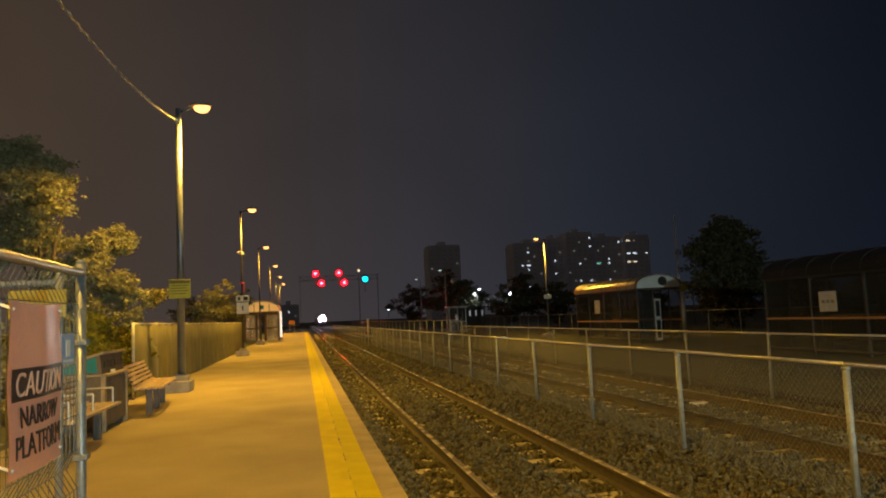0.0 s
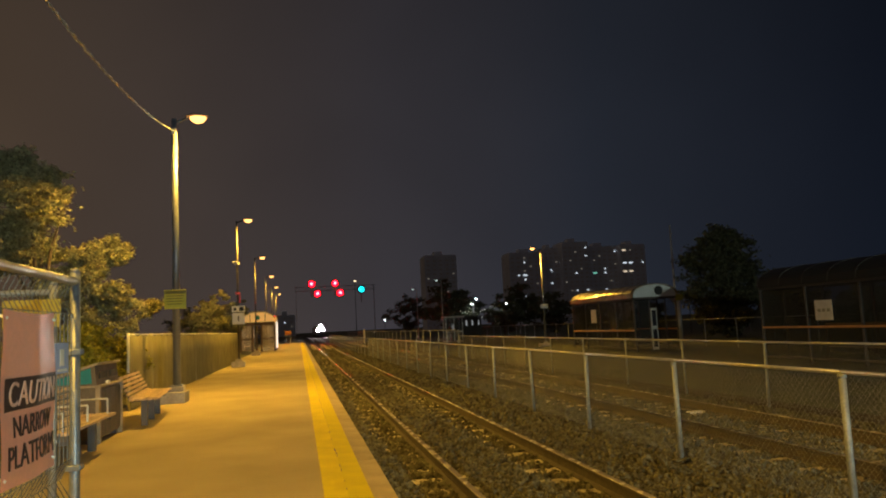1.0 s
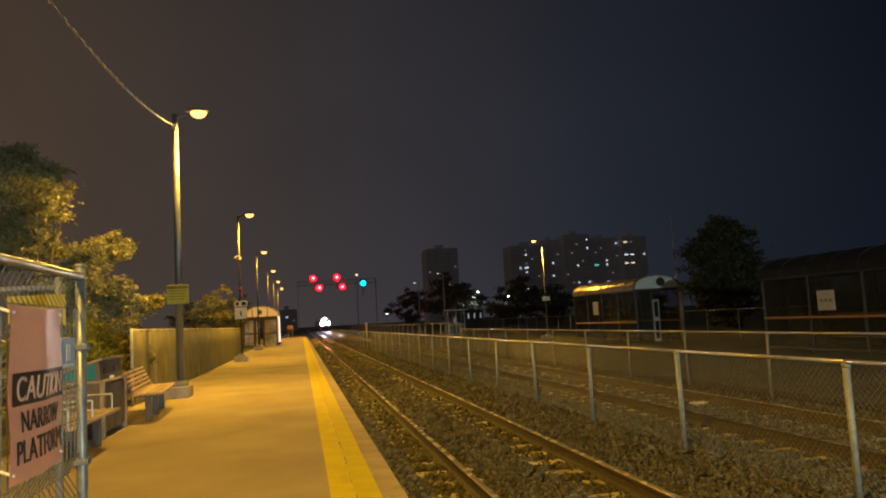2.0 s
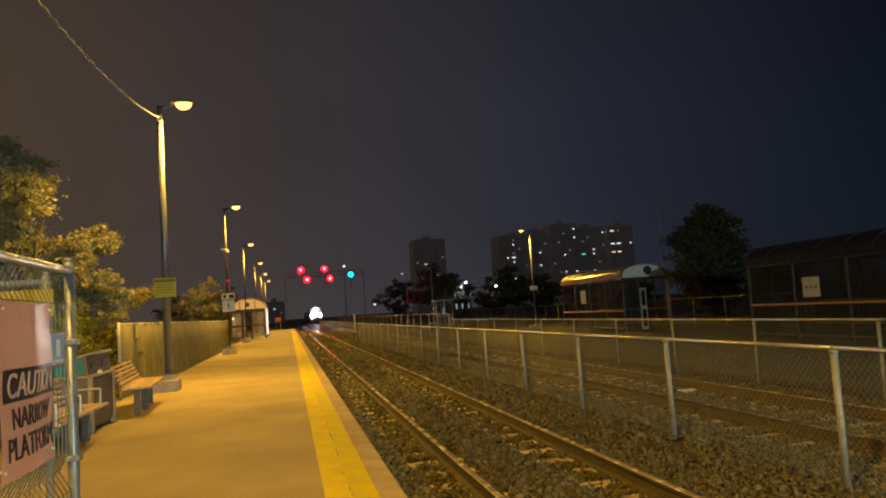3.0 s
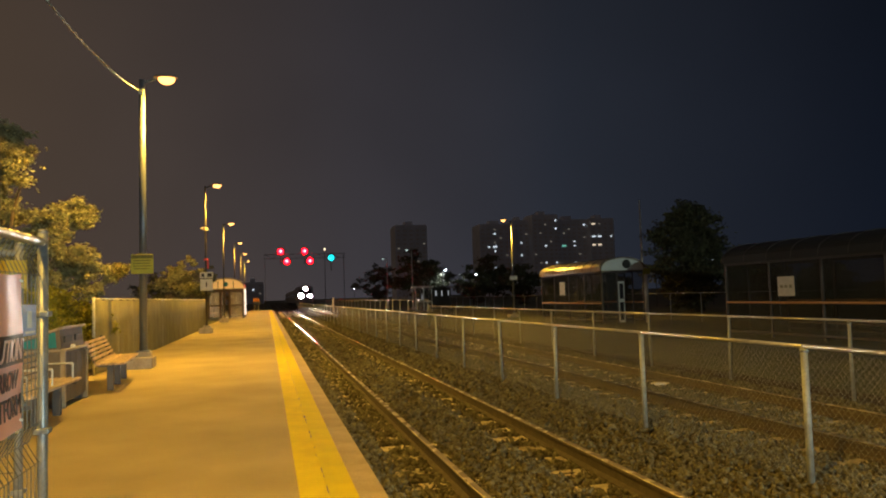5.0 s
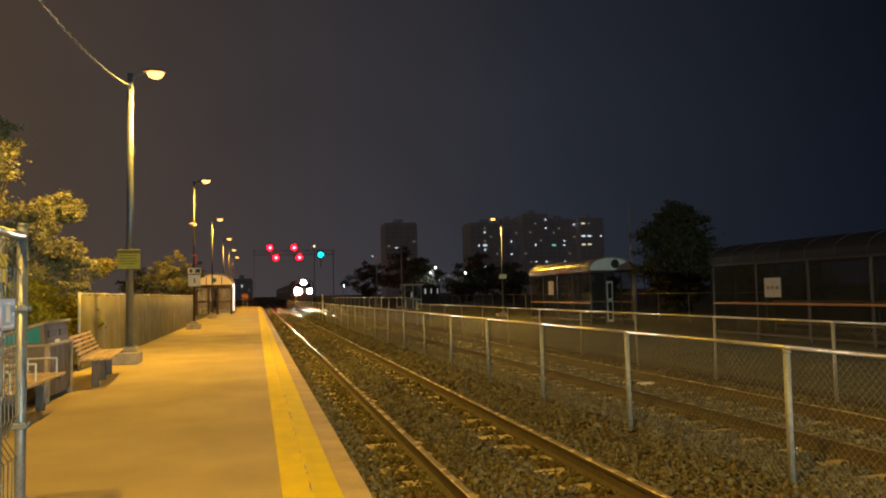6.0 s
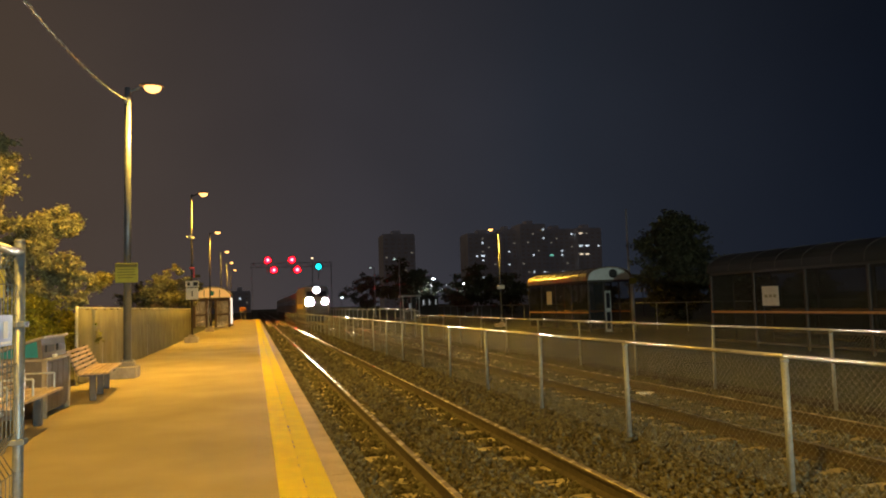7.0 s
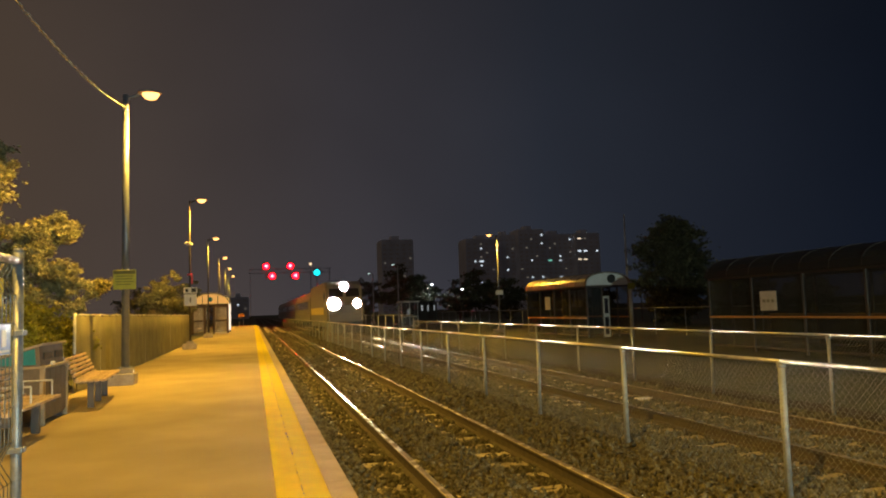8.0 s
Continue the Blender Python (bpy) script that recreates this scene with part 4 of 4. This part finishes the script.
def bogie(parent, y):
    for sy in (-1.1, 1.1):
        for sx in (-0.75, 0.75):
            part("wheel", rod((sx - 0.06, y + sy, 0.46), (sx + 0.06, y + sy, 0.46), 0.46, n=20), RUST, parent)
    part("bogie_frame", cube(-1.0, y - 1.7, 0.35, 1.0, y + 1.7, 0.75, 0.05), TRAIND, parent)


def barrel(x, y0, y1, z, r, n=24):
    """An open-ended lamp barrel along y."""
    bm = bmesh.new()
    rings = []
    for y, rad in ((y1, r), (y0, r), (y0, r - 0.03), (y1, r - 0.03)):
        rings.append([bm.verts.new((x + rad * math.cos(2 * math.pi * i / n), y, z + rad * math.sin(2 * math.pi * i / n))) for i in range(n)])
    for a, b in ((0, 1), (1, 2), (2, 3), (3, 0)):
        for i in range(n):
            j = (i + 1) % n
            bm.faces.new((rings[a][i], rings[a][j], rings[b][j], rings[b][i]))
    return bm


def louvre(x, y, z, r, parent):
    """A made-up honeycomb, added before a headlight to narrow its beam."""
    bm = bmesh.new()
    k = int(r / 0.034)
    for i in range(-k, k + 1):
        a = i * 0.034
        h = math.sqrt(max(0.0, r * r - a * a))
        box(bm, x + a - 0.001, y, z - h, x + a + 0.001, y + 0.15, z + h)
    k = int(r / 0.05)
    for i in range(-k, k + 1):
        a = i * 0.05
        h = math.sqrt(max(0.0, r * r - a * a))
        box(bm, x - h, y + 0.001, z + a - 0.001, x + h, y + 0.149, z + a + 0.001)
    part("louvre", bm, TRAIND, parent, "dark louvre added to narrow the beam")


def locomotive():
    """Its nose is at y = 0 and it stretches away along +y; z = 0 is the rail's top."""
    ob = thing("locomotive", "grey and dark passenger locomotive with three blazing headlights", "locomotive", (6.95, 302, RAIL_Z), "train")
    prof = [(0.0, 1.0), (0.0, 2.3), (0.35, 2.75), (1.15, 3.95), (1.8, 4.25), (17.0, 4.3), (17.0, 1.0)]
    v, f = [], []
    k = len(prof)
    for x, inset in ((-1.46, 0.06), (-1.30, 0.0), (1.30, 0.0), (1.46, 0.06)):
        v += [(x, y + (inset * 2 if y < 3 else 0), z - (inset * 2 if z > 3 else 0)) for y, z in prof]
    for s in range(3):
        for i in range(k):
            j = (i + 1) % k
            f.append((s * k + i, s * k + j, (s + 1) * k + j, (s + 1) * k + i))
    f += [tuple(range(k))[::-1], tuple(3 * k + i for i in range(k))]
    raw("body", v, f, TRAINY, ob)
    part("skirt", cube(-1.40, 0.25, 0.55, 1.40, 16.8, 1.02, 0.04), TRAIND, ob)
    part("pilot", cube(-1.35, -0.25, 0.12, 1.35, 0.3, 0.85, 0.05), TRAIND, ob)
    part("coupler", cube(-0.15, -0.65, 0.7, 0.15, -0.2, 1.0, 0.03), RUST, ob)
    for sx in (-1, 1):
        q = [(sx * 0.12, 0.53, 2.98), (sx * 1.22, 0.53, 2.98), (sx * 1.18, 0.98, 3.66), (sx * 0.12, 0.98, 3.66)]
        q = [(a, b - 0.03, c) for a, b, c in q]
        q2 = [(a, b + 0.05, c) for a, b, c in q]
        raw("windscreen", q + q2, [(0, 1, 2, 3), (7, 6, 5, 4), (0, 4, 5, 1), (1, 5, 6, 2), (2, 6, 7, 3), (3, 7, 4, 0)], TRAINGLASS, ob)
        part("side_window", cube(sx * 1.465 - 0.01, 1.7, 2.7, sx * 1.465 + 0.01, 2.6, 3.4), TRAINGLASS, ob)
        # Lenses are oversized, the left one most, so their shape stands for glare.
        r = 0.46 if sx < 0 else 0.31
        h = part("headlight_housing", barrel(sx * 0.90, -0.29, 0.85, 2.42, r + 0.035), TRAIND, ob)
        louvre(sx * 0.90, -0.285, 2.42, r, h)
        part("headlight", rod((sx * 0.90, -0.125, 2.42), (sx * 0.90, -0.10, 2.42), r, n=28), HEADLIGHT, h, "blazing white headlight")
        part("hand_rail", rod((sx * 1.3, -0.05, 1.1), (sx * 1.3, -0.05, 2.1), 0.02, n=6), GALV, ob)
    h = part("headlight_housing", barrel(0, 0.58, 1.2, 3.80, 0.345), TRAIND, ob)
    louvre(0, 0.59, 3.80, 0.31, h)
    part("headlight", rod((0, 0.755, 3.80), (0, 0.78, 3.80), 0.31, n=28), HEADLIGHT, h, "blazing white headlight")
    part("stripe", cube(-1.475, 2.8, 1.6, 1.475, 16.5, 2.2), mat("train_stripe", (0.55, 0.45, 0.08), 0.4), ob, "yellow side stripe")
    for yy in (5.0, 9.0, 13.0):
        part("roof_fan", rod((0, yy, 4.2), (0, yy, 4.42), 0.6, n=20), TRAIND, ob)
    bogie(ob, 3.6)
    bogie(ob, 13.4)
    return ob


def coach(y):
    ob = thing("passenger_coach", "silver passenger coach with dark windows behind the locomotive", "railway coach", (6.95, 302 + y, RAIL_Z), "train")
    prof = [(-1.48, 0.9), (-1.5, 1.4), (-1.5, 3.2), (-1.3, 3.85), (-0.8, 4.1), (0.8, 4.1), (1.3, 3.85), (1.5, 3.2), (1.5, 1.4), (1.48, 0.9)]
    v = [(a, yy, b) for yy in (0.3, 25.7) for a, b in prof]
    k = len(prof)
    f = [(i, (i + 1) % k, k + (i + 1) % k, k + i) for i in range(k)] + [tuple(range(k))[::-1], tuple(k + i for i in range(k))]
    raw("body", v, f, TRAINY, ob)
    for i in range(10):
        for sx in (-1, 1):
            part("window", cube(sx * 1.5 - 0.012, 3.0 + i * 2.05, 2.2, sx * 1.5 + 0.012, 4.5 + i * 2.05, 3.0), TRAINGLASS, ob)
    part("gangway", cube(-0.6, -0.1, 1.1, 0.6, 0.3, 3.3, 0.05), TRAIND, ob)
    bogie(ob, 4.0)
    bogie(ob, 22.0)
    return ob


TRAIN = [(locomotive(), 0.0)] + [(coach(17.3 + 26.0 * i), 17.3 + 26.0 * i) for i in range(4)]

# ---- distant buildings ----


STOREY = 2.79


def apartment(label, at, blocks, lit):
    """blocks: (x0, x1, depth, storeys). lit: {(block, column, storey): kind} of the windows in which a light burns."""
    ob = thing("apartment_building", label, "apartment building", at, "far buildings")
    kinds = {"w": (WINW, 0.5), "W": (WINW, 1.25), "y": (WINY, 0.5), "Y": (WINY, 1.25), "d": (WINDIM, 0.6), "G": (WING, 1.3)}
    for b, (x0, x1, dep, st) in enumerate(blocks):
        h = st * 2.9
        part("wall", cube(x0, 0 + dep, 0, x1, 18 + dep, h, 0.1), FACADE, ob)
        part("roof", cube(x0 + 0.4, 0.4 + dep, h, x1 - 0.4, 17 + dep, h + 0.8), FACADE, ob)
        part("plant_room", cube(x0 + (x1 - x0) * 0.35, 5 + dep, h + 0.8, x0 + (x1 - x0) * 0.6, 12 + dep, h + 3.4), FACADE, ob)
        n = max(2, int((x1 - x0) / 3.6))
        for s in range(st):
            for i in range(n):
                cx = x0 + (x1 - x0) * (i + 0.5) / n
                m, ww = kinds.get(lit.get((b, i, s)), (HAZEWIN, 0.9))
                hh = 0.42 if m is not HAZEWIN else 0.5
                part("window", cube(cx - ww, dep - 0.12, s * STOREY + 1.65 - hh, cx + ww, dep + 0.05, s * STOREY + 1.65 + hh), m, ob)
    return ob


LIT = {}
for kind, cells in (("w", "0.2.14 0.1.11 0.2.10 0.2.6 0.3.6 1.1.12 1.1.9 2.4.17 2.4.15 2.2.7 2.4.7 3.3.12 3.3.11 3.3.7 3.5.16 4.3.13 2.2.11"),
                    ("W", "0.2.11 4.0.13 4.1.13"), ("Y", "4.0.16 4.0.11 4.1.11"), ("G", "3.1.11"),
                    ("d", "0.2.15 0.2.12 0.5.15 2.2.16 2.1.14 2.1.7 3.0.7 3.5.13 1.2.14 3.2.15 4.1.16 2.0.9 3.4.9 0.4.9 1.0.5 2.3.12 3.1.14 0.3.13 3.0.4 2.3.5")):
    for cell in cells.split():
        LIT[tuple(int(c) for c in cell.split("."))] = kind
apartment("dark slab apartment tower block with scattered lit windows", (0, 450, -1.0), [(132.5, 157, 4, 16), (157, 168, 9, 17), (168, 186, 2, 18), (186, 208, 6, 17), (208, 225, 0, 17)], LIT)
apartment("dim apartment tower partly hidden by trees", (0, 455, -1.0), [(77.5, 98, 0, 16)], {(0, 4, 12): "d", (0, 3, 8): "d", (0, 0, 11): "d"})
apartment("far low block with a few lit windows", (-18.0, 520, -1.0), [(-14, -6, 0, 4), (0, 14, 6, 5)], {(0, 1, 2): "w", (0, 0, 1): "d", (1, 1, 3): "w", (1, 2, 2): "d"})

# ---- trees ----


def leaves(name, lobes, n, size, material, parent, seed, flat=0.6):
    """A crown of separate leaves in ragged clumps round the lobes: (x, y, z, r)."""
    r = np.random.default_rng(seed)
    vol = np.array([l[3] ** 2.2 for l in lobes])
    pick = r.choice(len(lobes), size=max(60, n // 55), p=vol / vol.sum())
    L = np.array(lobes)[pick]
    d = r.normal(size=(len(L), 3))
    d /= np.linalg.norm(d, axis=1, keepdims=True)
    d[:, 2] *= 0.85
    cl = L[:, :3] + d * (L[:, 3] * r.uniform(0.35, 1.08, len(L)))[:, None]
    cs = L[:, 3] * r.uniform(0.07, 0.20, len(L))
    k = r.integers(0, len(cl), n)
    p = cl[k] + r.normal(size=(n, 3)) * cs[k][:, None] * np.array([1.25, 1.25, flat])
    u = r.normal(size=(n, 3))
    u[:, 2] = u[:, 2] * 0.45 - 0.25
    u /= np.linalg.norm(u, axis=1, keepdims=True)
    w = np.cross(u, r.normal(size=(n, 3)))
    w /= np.linalg.norm(w, axis=1, keepdims=True)
    s = size * r.uniform(0.6, 1.4, n)[:, None]
    fold = np.cross(u, w) * s * 0.18
    v = np.stack([p, p + u * s * 0.5 + w * s * 0.32 + fold, p + u * s, p + u * s * 0.5 - w * s * 0.32 + fold], 1).reshape(-1, 3)
    i = 4 * np.arange(n)
    f = np.concatenate([np.stack([i, i + 1, i + 2], 1), np.stack([i, i + 2, i + 3], 1)])
    ob = raw(name, v.tolist(), f.tolist(), material, parent)
    return ob


def tree(label, at, lobes, n, size, trunk_h, trunk_r, leaf, seed, name="tree"):
    ob = thing(name, label, "tree" if name == "tree" else "shrub", at)
    bm = rod((0, 0, -0.1), (0.05, 0.05, trunk_h), trunk_r, trunk_r * 0.6, 10)
    for x, y, z, r in lobes:
        mid = (x * 0.45, y * 0.45, trunk_h + (z - trunk_h) * 0.55)
        tube(bm, (0.05, 0.05, trunk_h * 0.92), mid, trunk_r * 0.5, trunk_r * 0.3, 7)
        tube(bm, mid, (x, y, z), trunk_r * 0.3, trunk_r * 0.1, 6)
        for k in range(4):
            a = k * 1.6 + x * 3
            tube(bm, (x * 0.9, y * 0.9, z - 0.1 * r), (x + 0.7 * r * math.cos(a), y + 0.7 * r * math.sin(a), z + 0.35 * r * math.sin(k * 2.1)), trunk_r * 0.12, trunk_r * 0.05, 5)
    part("trunk", bm, BARK, ob, "brown trunk with limbs")
    leaves("crown", lobes, n, size, leaf, ob, seed)
    return ob


tree("broad leafy tree lit golden by the platform lamps behind the fence", (-6.3, 19.5, 0),
     [(-0.01, -0.5, 4.80, 0.78), (0.09, 0.4, 5.52, 0.43), (-1.05, 0.9, 5.94, 0.85), (0.74, -0.2, 5.08, 0.24), (-0.26, 0.2, 3.81, 0.72), (1.22, -0.6, 3.53, 0.48), (1.54, 0.6, 3.85, 0.42), (1.79, 0.3, 3.52, 0.31), (1.51, -0.7, 2.90, 0.45), (1.81, -0.3, 2.43, 0.49), (2.43, 0.0, 2.27, 0.38), (2.66, 0.2, 2.33, 0.22), (0.66, -0.2, 2.77, 0.62), (1.19, -0.6, 2.18, 0.53), (2.01, -0.4, 1.87, 0.39), (-1.12, 0.5, 4.02, 0.99)],
     40000, 0.098, 2.1, 0.13, LEAF, 3)
tree("yellow-green bush leaning over the platform fence", (-4.25, 17.6, 0), [(0.0, 0, 1.35, 0.55), (0.5, 0.2, 1.15, 0.42), (-0.7, 0.1, 1.5, 0.6), (0.15, 0, 0.8, 0.6)], 5200, 0.085, 0.5, 0.04, LEAFY, 5, "shrub")
tree("low yellow-green bush behind the bench and bins", (-4.1, 14.4, 0), [(0.1, 0, 1.35, 0.45), (0.35, 0.4, 0.8, 0.45), (-0.5, -0.3, 1.5, 0.5), (0.1, -0.5, 0.6, 0.5), (-0.3, 0.9, 1.1, 0.5)], 5200, 0.08, 0.4, 0.035, LEAFY, 15, "shrub")
tree("dim leafy bush behind the bins", (-4.4, 11.6, 0), [(0.1, 0, 1.0, 0.5), (-0.5, 0.4, 1.4, 0.6), (0.0, -0.8, 0.8, 0.5)], 3600, 0.08, 0.4, 0.035, LEAF, 16, "shrub")
tree("small ragged tree behind the screened fence", (-5.2, 39.5, 0), [(0.1, 0, 2.5, 0.6), (0.7, 0, 2.9, 0.5), (1.1, 0.3, 2.2, 0.55), (1.2, 0, 3.7, 0.22), (0.9, 0, 3.4, 0.25), (0.3, 0, 3.2, 0.28), (1.5, 0, 3.1, 0.3), (1.35, 0, 3.45, 0.2)], 2600, 0.13, 1.4, 0.06, LEAF, 7)
tree("small dim tree beside the platform shelter", (-6.4, 60.0, 0), [(0, 0, 2.9, 1.3), (1.2, 0, 2.4, 0.9), (1.6, 2, 3.6, 0.8), (-1.5, 0, 2.6, 1.2)], 2600, 0.22, 1.4, 0.09, LEAFD, 8)
tree("tall dark tree standing behind the bus shelters", (33.6, 54.0, -0.6),
     [(0.3, 0, 8.2, 1.3), (-1.2, 0, 7.6, 1.3), (1.5, 0, 7.2, 1.4), (0, 0.5, 6.6, 2.2), (-2.1, 0, 6.2, 1.4), (2.2, 0, 5.8, 1.4), (-1.2, 0, 5.0, 2.0), (1.2, 0, 4.8, 2.1), (-1.9, 0.3, 3.4, 1.7), (1.8, 0, 3.2, 1.8), (0, 0, 3.0, 2.0), (0.4, 0, 1.7, 1.8), (-1.2, 0, 1.6, 1.6)],
     22000, 0.26, 2.0, 0.18, LEAFD, 12)
for i, (x, y, h, w) in enumerate([(24, 122, 10.4, 5.4), (28, 128, 9.6, 5.6), (33, 118, 7.2, 4.2), (41, 118, 7.6, 5.4), (37, 122, 10.2, 5.0), (47, 112, 5.6, 4.6), (22, 150, 9.4, 6.0), (54, 108, 5.0, 4.0), (60, 98, 6.0, 4.5), (64, 84, 5.5, 4.5), (50, 70, 5.2, 3.6), (45, 52, 4.6, 3.4), (44, 40, 4.8, 3.4)]):
    tree("dark leafy tree in the distant belt beyond the station", (x, y, -0.6), [(0, 0, h * 0.72, w * 0.45), (-w * 0.4, 0, h * 0.5, w * 0.4), (w * 0.4, 0.5, h * 0.52, w * 0.42), (0.2, 0, h * 0.35, w * 0.5)], 3200, 0.5, h * 0.3, 0.16, LEAFD, 30 + i)
for i, (x, y, h, w) in enumerate([(-10, 74, 4.0, 4.0), (-9, 92, 4.4, 4.4), (-8, 118, 4.6, 5.0)]):
    tree("dark tree in the scrub behind the platform", (x, y, 0), [(0, 0, h * 0.72, w * 0.45), (-w * 0.4, 0, h * 0.5, w * 0.4), (w * 0.4, 0.5, h * 0.5, w * 0.4), (0.2, 0, h * 0.3, w * 0.5)], 1500, 0.34, h * 0.3, 0.12, LEAFD, 60 + i)

# The last entry stands in for a lit wall and window, drawn as a lamp.
far_lights = [(17.9, 160, 3.4, LEDLENS), (32.4, 114, 4.5, LEDLENS), (56, 75, 4.4, WINW), (39.5, 70, 3.2, WINY), (46.2, 70, 4.2, WINW)]
for x, y, z, m in far_lights:
    fl = thing("yard_lamp", "small far light on a thin pole", "lamp", (x, y, -0.6), "yard lamps")
    part("pole", rod((0, 0, 0), (0, 0, z + 0.6), 0.05, n=8), DARKPOLE, fl)
    bm = bmesh.new()
    bmesh.ops.create_uvsphere(bm, u_segments=12, v_segments=8, radius=0.12, matrix=pose(0, -0.1, z + 0.6))
    part("lens", bm, m, fl)

# ---- pieces: ties, tactile tiles, coping stones ----


def chip(name, w, l, h, b):
    bm = cube(-w / 2, -l / 2, -h, w / 2, l / 2, 0, b)
    me = bpy.data.meshes.new(name)
    bm.to_mesh(me)
    bm.free()
    return me


tie_me = chip("tie", 2.55, 0.25, 0.2, 0.0)
tie_me.materials.append(TIE)
r_ = random.Random(2)
for tk, c in tracks:
    for i in range(190):
        t_ = new("tie", tie_me)
        t_.parent = tk
        t_.matrix_basis = pose(c + r_.uniform(-0.02, 0.02), 0.2 + 0.65 * (i - 8), RAIL_Z - 0.172 - r_.uniform(0, 0.008), 0, 0, r_.uniform(-0.6, 0.6))
tile_me = chip("tactile_tile", 0.199, 0.6094, 0.02, 0.0)
tile_me.materials.append(TACTILE)
for i in range(180):
    y = -1.0 + 0.61 * i
    t_ = new("tactile_tile", tile_me)
    t_.parent = platform
    t_.matrix_basis = pose(edge(y) - 0.30, y, 0.007 + r_.uniform(-0.0004, 0.0004), 0, 0, 0.17)
for i in range(60):
    y = -6.0 + 1.9 * i
    if i == 0:
        cop_me = chip("coping_stone", 0.20, 1.89, 0.16, 0.008)
        cop_me.materials.append(COPING)
    t_ = new("coping_stone", cop_me)
    t_.parent = platform
    t_.matrix_basis = pose(edge(y) - 0.10, y, r_.uniform(-0.002, 0.003), 0, 0, 0.17 + r_.uniform(-0.05, 0.05))
strip("tile_bed", -0.40, -0.20, -14, PLAT_END, -0.10, -0.011, CONCRETE, platform)



def joint():
    """The dark broken joint between painted band and tactile tiles."""
    r = random.Random(9)
    v, f = [], []
    y = 1.5
    while y < 40:
        l, w = r.uniform(0.05, 0.32), r.uniform(0.004, 0.011)
        x = edge(y) - 0.401 + r.uniform(-0.004, 0.004)
        i = len(v)
        for yy, ww in ((y, w * 0.4), (y + l / 2, w), (y + l, w * 0.3)):
            v += [(x - ww, yy, 0.0082), (x + ww, yy, 0.0082)]
        f += [(i, i + 1, i + 3, i + 2), (i + 2, i + 3, i + 5, i + 4)]
        y += l + r.uniform(0.02, 0.5)
    return raw("broken_joint", v, f, BANDARK, platform, "dark broken joint")


joint()

# ---- what moves ----


def motions():
    for ob, back in TRAIN:
        walk(ob, [(t, pose(6.95, y + back, RAIL_Z)) for t, y in ((0.0, 303.0), (1.0, 272.5), (2.5, 226.0), (3.5, 194.5), (4.5, 163.5), (6.0, 118.0), (7.0, 88.0), (8.0, 58.3))])


motions()
